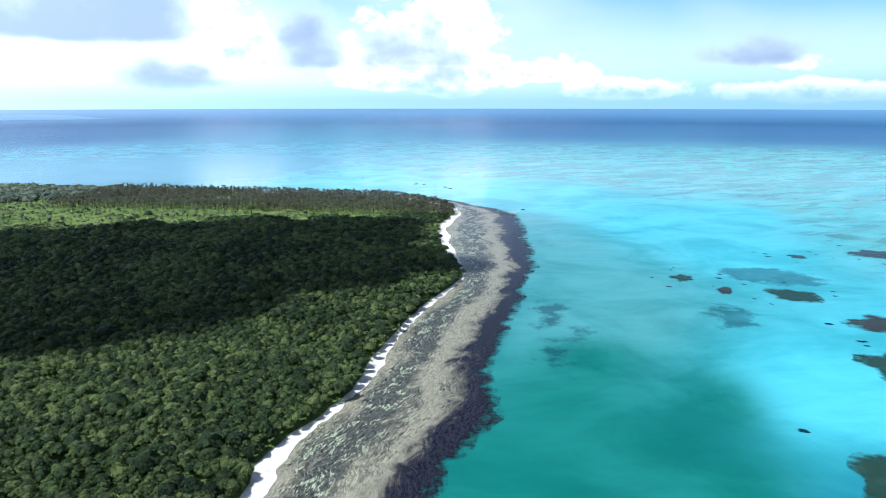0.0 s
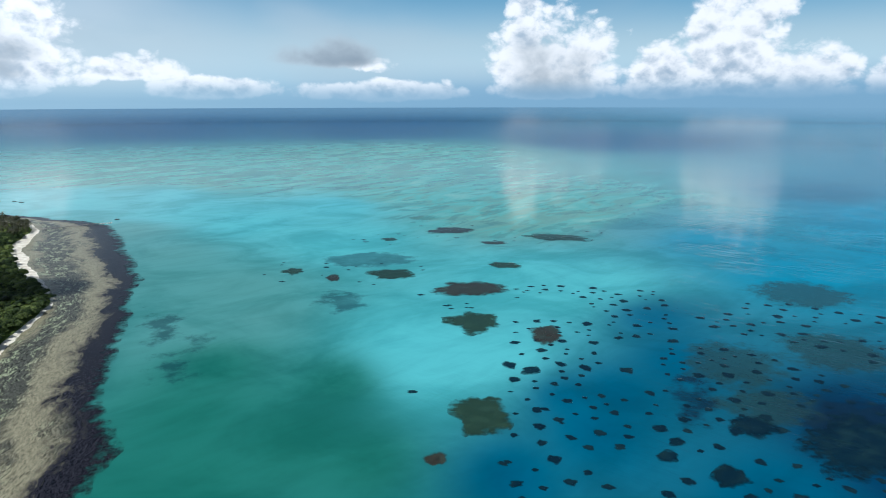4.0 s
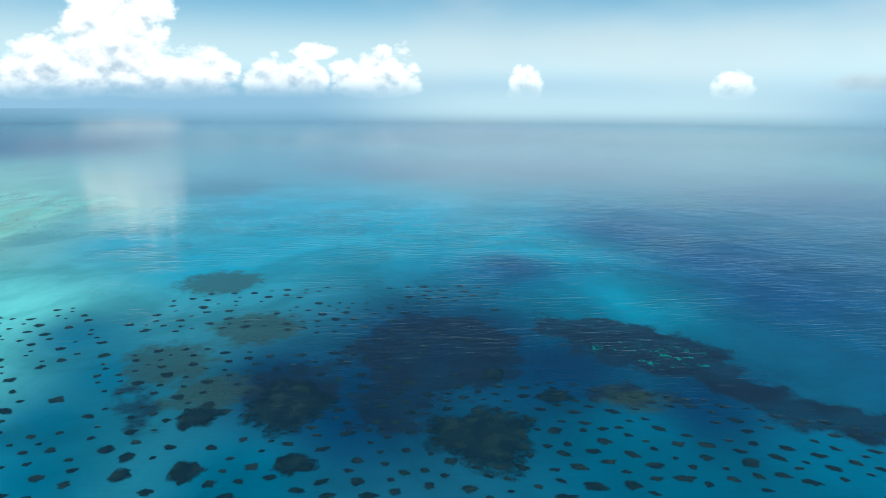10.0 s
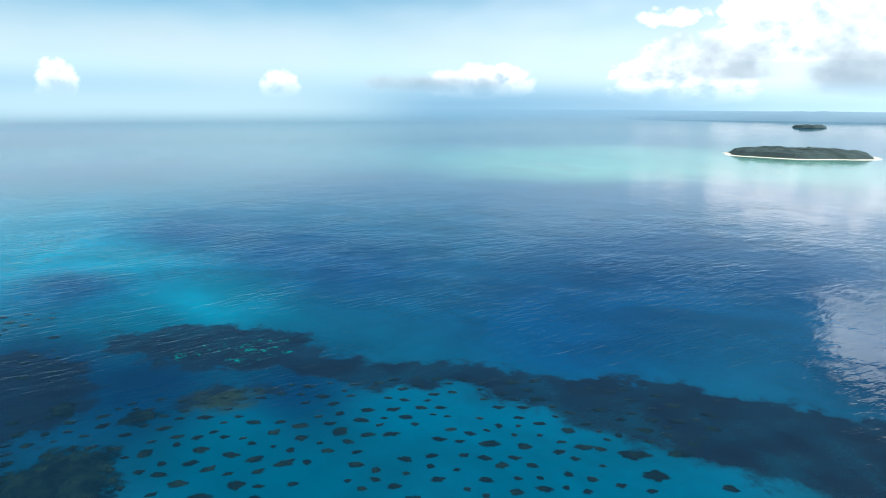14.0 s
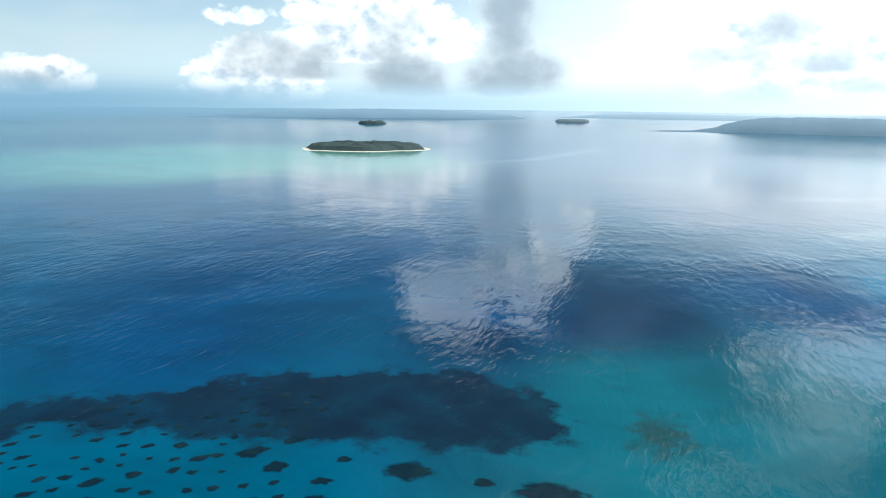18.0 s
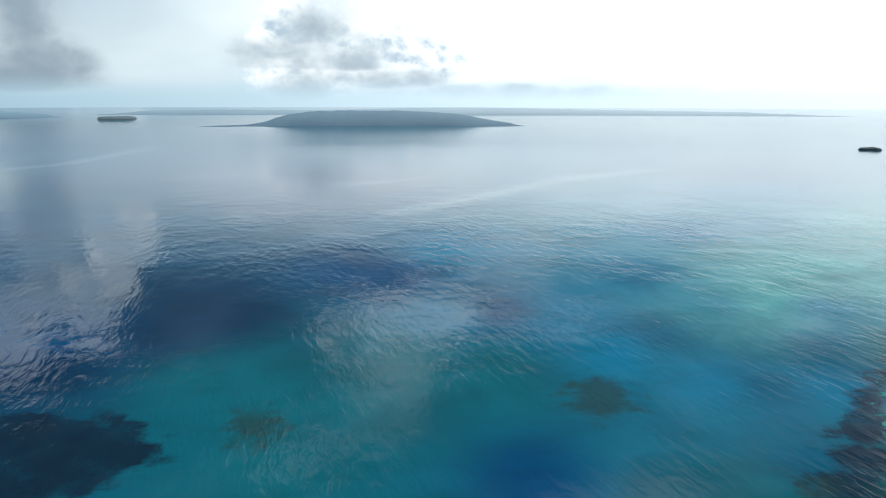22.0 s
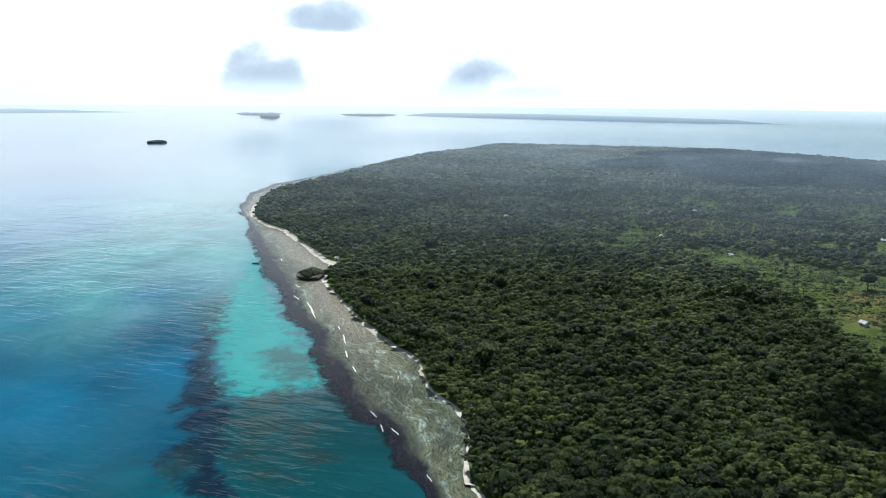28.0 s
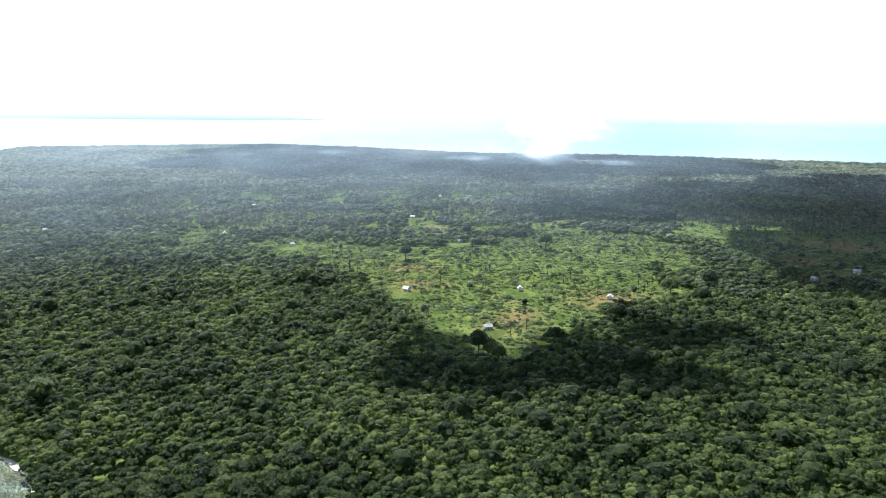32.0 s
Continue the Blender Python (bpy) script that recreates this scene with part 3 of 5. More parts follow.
# ---------------------------------------------------------------- sea
# kinds of sea bottom as seen through the water, with spots where each lies
BOTTOM = {
    "lagoon": (0.016, 0.140, 0.110), "teal": (0.080, 0.255, 0.245), "sand": (0.095, 0.42, 0.45), "crest": (0.13, 0.34, 0.30), "shelf": (0.08, 0.25, 0.29), "slope": (0.000, 0.086, 0.160),
    "pale": (0.15, 0.46, 0.45), "deep": (0.000, 0.052, 0.145), "navy": (0.000, 0.026, 0.074), "blue": (0.000, 0.155, 0.29), "green": (0.004, 0.110, 0.150), "weedy": (0.004, 0.070, 0.078), "azure": (0.000, 0.215, 0.34)}
SPOTS = {
    "blue": [(-20, -684), (-21, -473), (-92, -466), (-300, -807), (-404, -836), (-290, -496), (-218, -496), (-219, -351), (-119, -413), (-157, -355), (-180, -600), (-520, -1100)],
    "azure": [(583, 349), (651, 491), (944, 445), (939, 358), (890, 272), (808, 185), (770, 116), (719, 40), (725, 308), (1008, 480), (530, -20)],
    "lagoon": [(89, 390), (28, 266), (62, 327), (103, 281), (91, 284), (51, 269), (139, 329), (115, 250)],
    "teal": [(87, 478), (90, 615), (128, 719), (137, 473), (150, 560), (118, 880)],
    "weedy": [(-196, -237), (-175, -203), (-174, -225), (-200, -200), (-164, -204), (-200, -253), (-188, -213), (-175, -186), (-290, -395)],
    "sand": [(242, 851), (208, 1184), (398, 941), (225, 364), (294, 688), (68, 1264), (-145, 1335), (205, 373), (222, 316), (363, 400), (178, 977), (188, 317), (358, 444),
             (350, 423), (244, 317), (418, 411)],
    "crest": [(146, 1550), (614, 1469), (925, 1598), (543, 1021), (694, 772), (799, 704), (560, 734), (350, 1341), (649, 672), (1546, -1154),
              (1191, -1464), (1425, -972)],
    "pale": [(-557, -773), (-450, -690), (-369, -625), (-320, -578), (-275, -530), (-240, -492), (-420, -580)],
    "shelf": [(-211, -460), (793, 665), (720, 590), (640, 590), (-217, -490), (-415, -691), (-548, -764), (-305, -580), (-619, 1582), (-467, 1731), (-943, 2005), (-873, 1579), (-467, -677), (-336, -566), (-611, -785), (-467, -695), (-682, -876), (-343, -583)],
    "slope": [(-163, -268), (-180, -343), (-246, -408), (-148, -430), (2600, -1300), (2400, -2000), (218, 217), (374, 323), (232, 253), (160, 206), (258, 242), (231, 131), (320, 255), (1117, 617), (291, -106), (254, -145),
              (304, -27), (250, -44), (519, -7), (220, -165), (201, -178)],
    "green": [(-35, -381), (6, -370), (-134, -234), (125, -355), (68, -270), (30, -331), (88, -339), (21, -362), (42, -336), (92, -358), (-39, -352)],
    "deep": [(489, -391), (401, -277), (-40, -258), (30, -585), (-47, -484), (996, -575), (906, -708), (799, -827), (1000, -1732), (900, -800), (573, -819), (634, -1359), (1300, -2300), (612, 3540), (1608, 3260), (-1654, 4280), (-816, 5565), (-1611, 2941), (810, 4235), (1699, 3181), (1926, 1849), (854, -40),
             (637, 63), (1557, 419), (3311, 620), (713, -131), (425, -282), (594, -159), (1222, -325), (587, -514), (1635, 89), (362, -242), (235, -419), (66, -619),
             (141, -1217), (436, -547), (681, -1867), (-683, -1491), (225, -1128),
             (-859, -1799)],
    "navy": [(219, -389), (145, -475), (421, 69), (386, 8), (350, -62), (330, 160), (300, 112), (417, 55), (426, 109), (390, 10), (163, -506), (175, -439), (340, 110)]}
# dark seagrass beds: ellipses (x, y, across, along the line from the middle) and two long bands
BEDS = [(402, 88, 105, 140), (443, -10, 60, 45), (355, -29, 39, 25), (312, 90, 40, 60), (283, 213, 17, 40), (330, 150, 50, 60), (207, 479, 28, 50), (288, 594, 80, 60),
        (89, 440, 11, 22), (77, 488, 16, 45), (66, 401, 11, 30)]
DIM = [(-264, -302, 30, 42), (-253, -284, 24, 28), (-240, -272, 10, 12), (-216, -264, 26, 20), (-228, -250, 20, 16), (-198, -246, 26, 26), (-206, -226, 20, 26), (-190, -206, 18, 20),
       (453, 775, 40, 40), (82, -302, 24, 38), (-88, -336, 36, 50), (345, 235, 50, 70), (415, 215, 60, 70), (-264, -303, 10, 26), (-176, -228, 18, 30), (352, -28, 34, 24), (520, 300, 70, 80), (310, 190, 40, 50),
       (-186, -236, 12, 20), (-170, -206, 14, 16), (-150, -245, 16, 24)]
BAND_EAST = [(487, 40), (484, -29), (452, -81), (398, -92), (367, -122), (352, -165), (312, -193), (286, -226), (249, -283), (203, -235), (246, -197), (282, -170),
             (322, -149), (331, -111), (365, -71), (389, -66), (395, -23), (449, 31)]
BAND_SOUTH = [(322, -189), (290, -244), (202, -320), (141, -312), (115, -275), (138, -246), (193, -218), (284, -165)]
BAND_WEST = [(-283, -389), (-238, -358), (-181, -288), (-140, -221), (-150, -211), (-186, -256), (-224, -310)]
BRIGHT = [(-430, -535), (-400, -505), (-349, -462), (-281, -390), (-227, -318), (-208, -282), (-232, -262), (-250, -255), (-288, -303), (-305, -344), (-359, -430), (-405, -490)]

# long pale slicks on the open sea, foam and the sheen of calm water put in as colour, and broken water along the far
# reef: line, half width
SLICKS = [([(48, -933), (-5, -1010), (-100, -1135), (-260, -1355), (-486, -1535)], 55.0), ([(162, -1235), (87, -1305), (-9, -1404)], 22.0), ([(170, -1291), (104, -1299), (21, -1244)], 18.0),
          ([(915, -1541), (862, -1679), (879, -2239)], 40.0), ([(500, -1343), (439, -1425), (393, -1470)], 20.0), ([(1614, -782), (1472, -947), (1237, -968), (953, -1013)], 14.0)]


def far_rise(r):
    """The far sea lifts a little towards the hazy horizon."""
    return np.where(r > 2500, ((r - 2500) / 2400) ** 2 * 100, 0.0)


def make_sea_sheet():
    radii = np.concatenate([np.linspace(1, 180, 12), np.geomspace(190, 4900, 210)])
    turn = np.linspace(0, 2 * np.pi, 760, endpoint=False)
    r, a = np.meshgrid(radii, turn, indexing="ij")
    x, y = r * np.sin(a), r * np.cos(a)
    ob = mesh_of("sea", np.stack([x, y, far_rise(r)], -1).reshape(-1, 3), grid_faces(len(radii), len(turn), True)[:, ::-1], SEA, soft=True)
    x, y, r = x.ravel(), y.ravel(), r.ravel()

    def plane(px, py):
        d = np.maximum(np.hypot(px, py), 1.0)
        return np.stack([px / d * 1.2, py / d * 1.2, np.log(d) * 0.75], -1)

    here = plane(x, y)
    total, colour, crest = np.zeros(len(x)), np.zeros((len(x), 3)), np.zeros(len(x))
    for kind, spots in SPOTS.items():
        for px, py in spots:
            w = 1.0 / (((here - plane(px, py)) ** 2).sum(1) + 1.6e-3) ** 1.6
            total += w
            colour += w[:, None] * np.array(BOTTOM[kind])
            if kind == "crest":
                crest += w
    colour, crest = colour / total[:, None], crest / total
    note(ob, "bottom", np.concatenate([colour, np.ones((len(x), 1))], 1), "FLOAT_COLOR")
    note(ob, "crest", np.clip(crest * 1.3 - 0.15, 0, 1))
    weed = np.full(len(x), -60.0)
    close = r < 1100
    cx, cy = x[close], y[close]
    best = np.full(len(cx), -60.0)
    for band in (BAND_EAST, BAND_SOUTH, BAND_WEST):
        best = np.maximum(best, signed(cx, cy, np.array(band, float)))
    dim = np.full(len(cx), -60.0)
    for group, field in ((BEDS, best), (DIM, dim)):
        for px, py, wide, deep in group:
            u = np.array((px, py)) / math.hypot(px, py)
            dx, dy = cx - px, cy - py
            k = np.sqrt(((dx * u[1] - dy * u[0]) / (wide / 2)) ** 2 + ((dx * u[0] + dy * u[1]) / (deep / 2)) ** 2)
            field[:] = np.maximum(field, (1 - k) * min(wide, deep) / 2)
    weed[close] = best
    note(ob, "weed", weed)
    soft = np.full(len(x), -60.0)
    soft[close] = dim
    note(ob, "dim", soft)
    patch = np.full(len(x), -60.0)
    pools = signed(cx, cy, np.array(BRIGHT, float))
    for px, py, wide, deep in ((425, -51, 34, 26), (431, -12, 22, 18)):
        pools = np.maximum(pools, np.minimum((1 - np.hypot((cy - py) / (wide / 2), (cx - px) / (deep / 2))) * 8 - 3, -6.0))
    patch[close] = pools
    note(ob, "patch", patch)
    slick = np.zeros(len(x))
    for way, width in SLICKS:
        slick = np.maximum(slick, 1.0 - away_from(x, y, np.array(way, float)) / width)
    note(ob, "slick", slick)
    return tagged(ob, "turquoise lagoon and deep blue sea with wind ripples", "sea", kind="structure")


make_sea_sheet()


def make_reef_flat():
    n = 26
    k = np.linspace(0, 1, n)[:, None]
    rows, across, along, outward = [], [], [], []
    run = np.concatenate([[0.0], np.cumsum(np.hypot(*np.diff(LINE, axis=0).T))])
    for a, b, metres in zip(LINE, RIM, run):
        p = a + (b - a) * k
        z = 0.10 * (1 - k) + 0.05
        z[-1] = -0.3
        rows.append(np.hstack([p, z]))
        across.append(k.ravel())
        along.append(np.full(n, metres))
        outward.append(k.ravel() * np.hypot(*(b - a)))
    ob = mesh_of("reef_flat", np.vstack(rows), grid_faces(len(LINE), n), FLAT, soft=True)
    note(ob, "across", np.concatenate(across))
    note(ob, "along", np.concatenate(along))
    note(ob, "out", np.concatenate(outward))
    return tagged(ob, "shallow reef flat of dark seagrass and pale sand", "reef flat", kind="structure")


def make_beach():
    n = 6
    rows = []
    for a, b in zip(WOOD, LINE):
        u = (b - a) / max(np.hypot(*(b - a)), 1e-6)
        for k in np.linspace(0, 1, n):
            p = a - 4.0 * u + (b + 1.0 * u - a + 4.0 * u) * k
            rows.append((p[0], p[1], 0.95 * (1 - k) ** 1.2 + 0.12))
    ob = mesh_of("beach", rows, grid_faces(len(WOOD), n), SAND, soft=True)
    return tagged(ob, "white coral sand beach at the foot of the wood", "beach", kind="structure")


CLEARINGS = [np.array(c, float) for c in (
    [(-700, -179), (-626, -140), (-586, -87), (-549, -68), (-494, -37), (-437, -18), (-387, -22), (-370, 20), (-408, 57), (-429, 85), (-453, 124), (-540, 173), (-618, 232),
     (-717, 226), (-848, 147), (-709, 48), (-678, -50), (-730, -138)],
    [(-505, 783), (-360, 822), (-237, 865), (-57, 850), (-60, 930), (-230, 960), (-420, 1080), (-700, 1180), (-900, 1150), (-900, 900)],
    [(-1240, 15), (-1150, 5), (-1130, 60), (-1240, 75)], [(-1190, -100), (-1100, -115), (-1080, -60), (-1180, -45)],
    [(-760, 260), (-640, 300), (-560, 330), (-620, 480), (-900, 520), (-1000, 350)])]
MIXED = np.array([(-1500, -520), (-900, -420), (-640, -300), (-560, 60), (-560, 280), (-760, 420), (-1500, 420)], float)
BARE = [(-510, 125, 22), (-545, -20, 16), (-450, 40, 14), (-571, 320, 26), (-640, 340, 22), (-720, 420, 30), (-600, -30, 14)]


def lift(x, y):
    """Height of the ground above the sea."""
    d = away_from(x, y, LAND[::4], True)
    return 1.2 + 3.0 * np.clip(d / 120, 0, 1) + 1.2 * np.sin(x / 140 + 1) * np.sin(y / 170) * np.clip(d / 200, 0, 1)


def make_ground_sheet():
    from mathutils.geometry import delaunay_2d_cdt
    ring = LAND[::2]
    gx, gy = np.meshgrid(np.arange(-2260, 20, 30.0), np.arange(-1300, 1300, 30.0))
    gx, gy = gx.ravel() + np.random.uniform(-8, 8, gx.size), gy.ravel() + np.random.uniform(-8, 8, gy.size)
    keep = inside(gx, gy, ring) & (away_from(gx, gy, ring, True) > 6)
    pts = np.vstack([ring, np.stack([gx[keep], gy[keep]], -1)])
    loop = [list(range(len(ring)))]
    found = delaunay_2d_cdt([Vector(p) for p in pts], [], loop, 1, 1e-4)
    v = np.array([(p.x, p.y) for p in found[0]])
    z = lift(v[:, 0], v[:, 1])
    ob = mesh_of("ground", np.column_stack([v, z]), np.array([f[::1] for f in found[2]]), GROUND, soft=True)
    bare = np.zeros(len(v))
    for bx, by, size in BARE:
        bare = np.maximum(bare, np.clip(1.6 - np.hypot(v[:, 0] - bx, v[:, 1] - by) / size, 0, 1))
    note(ob, "bare", bare)
    return tagged(ob, "low island ground under scrub and wood", "ground", kind="structure")


make_reef_flat()
make_beach()
make_ground_sheet()


# ---------------------------------------------------------------- corals
def coral_mesh(name, mat, seed, rough=0.35, rings=7, spokes=30):
    """A low ragged reef head of unit size, lying awash."""
    verts, faces, rim = [(0, 0, 1.0)], [], [0.0]
    for i in range(1, rings + 1):
        k = i / rings
        rim += [k] * spokes
        for j in range(spokes):
            a = 2 * math.pi * j / spokes
            c, s = math.cos(a), math.sin(a)
            edge = 1 + rough * (noise.noise((c * 1.3 + seed * 7.1, s * 1.3, 0)) * 1.3 + 0.38 * noise.noise((c * 3.1, s * 3.1 + seed * 3.3, 5)) + 0.2 * noise.noise((c * 9, s * 9 + seed, 8)))
            r = 0.5 * k * (1 + (edge - 1) * k)
            z = (1 - k ** 4) * (0.75 + 0.5 * noise.noise((c * k * 4 + seed, s * k * 4, 2))) - (0.5 if i == rings else 0)
            verts.append((c * r, s * r, z))
    for j in range(spokes):
        faces.append((0, 1 + j, 1 + (j + 1) % spokes))
    for i in range(rings - 1):
        for j in range(spokes):
            a, b = 1 + i * spokes + j, 1 + i * spokes + (j + 1) % spokes
            faces += [(a, a + spokes, b + spokes), (a, b + spokes, b)]
    me = bpy.data.meshes.new(name)
    me.from_pydata(verts, [], faces)
    me.polygons.foreach_set("use_smooth", np.ones(len(faces), bool))
    me.materials.append(mat)
    me.attributes.new("rim", "FLOAT", "POINT").data.foreach_set("value", np.array(rim, np.float32))
    return me


def coral(x, y, wide, deep, me, label, tall=0.3, turn=0.0):
    ob = new("coral_head", me)
    ob.matrix_basis = pose(x, y, -0.05, 0, 0, math.degrees(math.atan2(-x, y)) + turn) @ Matrix.Diagonal((wide, deep, tall, 1))
    return tagged(ob, label, "coral reef", "coral heads in the lagoon")


BIG = [coral_mesh("coral_head", CORAL_GREEN if k % 2 else CORAL, k, 0.42, 8, 72) for k in range(6)]
SMALL = [coral_mesh("coral_head", CORAL_DEEP, 20 + k, 0.45, 4, 16) for k in range(8)]
for k, (x, y, wide, deep) in enumerate([
        (182, 257, 32, 58), (142, 233, 13, 12), (263, 381, 45, 52), (308, 454, 66, 48), (382, 504, 34, 30), (288, 333, 24, 46), (277, 530, 45, 50), (229, 546, 15, 26),
        (208, 588, 23, 28), (435, 681, 60, 46), (511, 580, 82, 46), (436, 594, 36, 20), (349, 671, 19, 24)]):
    coral(x, y, wide, deep, BIG[(k * 5 + 1) % 6], "olive-brown coral patch just under clear turquoise water")
DEEP = [coral_mesh("coral_head", CORAL_DEEP, 40 + k, 0.42, 8, 60) for k in range(4)]
for k, (x, y, wide, deep) in enumerate([
        (307, 143, 50, 74), (294, 42, 66, 72), (285, 180, 26, 21), (251, 117, 20, 24), (236, 157, 17, 20), (282, 180, 24, 22), (159, -211, 25, 16),
        (103, -230, 31, 21), (346, 12, 22, 20), (369, 47, 15, 22)]):
    coral(x, y, wide, deep, DEEP[k % 4], "dark reef patch under deep blue water", 0.2)
heads = [(234, 303, 10, 16), (239, 290, 13, 17), (260, 288, 7, 12), (268, 276, 8, 13), (285, 261, 10, 12), (289, 291, 5, 8), (322, 303, 7, 10), (209, 248, 6, 9), (211, 234, 7, 7),
         (248, 243, 5, 7), (239, 225, 6, 8), (272, 232, 6, 9), (184, 206, 8, 10), (204, 206, 7, 6), (216, 199, 7, 8), (245, 202, 9, 10), (262, 202, 8, 9), (241, 189, 9, 11),
         (227, 182, 11, 16), (218, 164, 8, 7), (235, 159, 14, 24), (253, 176, 6, 8), (188, 178, 7, 6), (204, 162, 7, 7)]
heads += [(265, -23, 9, 10), (252, -28, 7, 6), (257, -44, 6, 5), (272, -53, 5, 6), (251, -65, 4, 4), (240, -81, 7, 6), (238, -99, 8, 6), (257, -132, 12, 8), (252, -117, 6, 5),
          (233, -140, 7, 5), (230, -117, 8, 6), (234, -175, 8, 5), (231, -160, 6, 5), (223, -189, 12, 7), (246, -163, 7, 4), (266, -163, 8, 5), (288, -108, 5, 5),
          (313, -78, 6, 6), (128, -222, 11, 9), (224, -184, 14, 10), (238, -169, 11, 7), (187, -204, 8, 7), (206, -183, 13, 13)]
rnd = random.Random(4)
for x, y, wide, deep in ((263, 381, 45, 52), (308, 454, 66, 48), (277, 530, 45, 50), (435, 681, 60, 46), (511, 580, 82, 46), (349, 671, 40, 40), (208, 588, 40, 40), (182, 257, 32, 58)):
    for k in range(7):
        a, q = rnd.uniform(0, 6.28), rnd.uniform(0.62, 1.0)
        size = rnd.uniform(2.5, 6)
        heads.append((x + q * wide * math.cos(a), y + q * deep * math.sin(a), size * 1.4, size))
while len(heads) < 620:
    a, r = radians(rnd.uniform(38, 130)), rnd.uniform(0, 1) ** 1.15 * (190 if len(heads) < 250 else 360) + 205
    x, y = r * math.sin(a), r * math.cos(a)
    size = rnd.choice((4, 5, 6, 7, 8, 9))
    if all(math.hypot(x - h[0], y - h[1]) > 0.6 * (size + h[2]) + 3 for h in heads) and noise.noise((x / 60, y / 60, 3)) > -0.15 and (a < 1.45 or r < 310):
        heads.append((x, y, size, size * rnd.uniform(0.8, 1.3)))
for k in range(5000):
    a, r = radians(rnd.uniform(64, 136)), 194 + 170 * rnd.uniform(0, 1) ** 1.3
    x, y = r * math.sin(a), r * math.cos(a)
    size = rnd.choice((5, 6, 7, 8, 9, 10)) * (1.0 if r < 300 else 0.8)
    if all(math.hypot(x - h[0], y - h[1]) > 0.55 * (size + h[2]) + 1.5 for h in heads) and noise.noise((x / 35, y / 35, 9)) > -0.3:
        heads.append((x, y, size * 1.3, size * 0.85))
for k, (x, y, wide, deep) in enumerate(heads[:250]):
    coral(x, y, wide, deep, SMALL[k % 8], "small dark coral head on a pale sandy bottom", 0.15, rnd.uniform(-30, 30))


verts, faces, rim = [], [], []
for k, (x, y, wide, deep) in enumerate(heads[250:]):
    me = SMALL[k % 8]
    m = pose(x, y, -0.05, 0, 0, math.degrees(math.atan2(-x, y)) + (k * 47) % 60 - 30) @ Matrix.Diagonal((wide, deep, 0.15, 1))
    base = len(verts)
    verts += [m @ v.co for v in me.vertices]
    faces += [[base + i for i in f.vertices] for f in me.polygons]
    rim += [v.value for v in me.attributes["rim"].data]
far_heads = mesh_of("coral_heads", verts, faces, CORAL_DEEP, soft=True)
note(far_heads, "rim", rim)
tagged(far_heads, "many small dark coral heads on the sandy sea floor", "coral reef", kind="stuff")


# ---------------------------------------------------------------- woods
def crown_shape(seed, leaves, size, flat=0.75, core=8, rings=(-0.25, 0.15, 0.5, 0.8)):
    """A crown of unit radius: a dark lumpy core and many tilted leaf clumps with gaps between them."""
    r = np.random.RandomState(seed)
    verts, faces = [], []
    lumps = r.uniform(-0.55, 0.55, (5, 3)) * (1, 1, 0.5)

    def top(d):
        return 0.72 + 0.28 * max(0.0, float(np.max(lumps @ d)) * 1.8) + 0.1 * r.uniform(-1, 1)

    h = core
    for ring, z in enumerate(rings):
        for j in range(h):
            a = 2 * math.pi * (j + 0.5 * (ring % 2)) / h
            d = np.array((math.cos(a) * math.sqrt(1 - z * z), math.sin(a) * math.sqrt(1 - z * z), z))
            verts.append(d * top(d) * 0.95 * (1, 1, flat))
    verts.append(np.array((0, 0, 0.92 * flat)))
    last = len(rings) - 1
    for ring in range(last):
        for j in range(h):
            k, o = (j + 1) % h, ring * h
            faces += [(o + j, o + k, o + h + j), (o + k, o + h + k, o + h + j)]
    for j in range(h):
        faces.append((last * h + j, last * h + (j + 1) % h, (last + 1) * h))
    for i in range(leaves):
        z = r.uniform(-0.2, 1.0)
        a = i * 2.399963 + r.uniform(-0.4, 0.4)
        d = np.array((math.cos(a) * math.sqrt(max(0, 1 - z * z)), math.sin(a) * math.sqrt(max(0, 1 - z * z)), z))
        c = d * top(d) * (1, 1, flat)
        nrm = d + r.uniform(-0.5, 0.5, 3) + (0, 0, 0.3)
        nrm /= np.linalg.norm(nrm)
        u = np.cross(nrm, r.uniform(-1, 1, 3))
        u /= np.linalg.norm(u)
        v = np.cross(nrm, u)
        s = size * r.uniform(0.7, 1.35)
        n = len(verts)
        verts += [c + u * s, c + v * s * 0.8 + nrm * s * 0.25, c - u * s * 0.9, c - v * s * 0.9]
        faces += [(n, n + 1, n + 3), (n + 1, n + 2, n + 3)]
    return np.array(verts), np.array(faces)


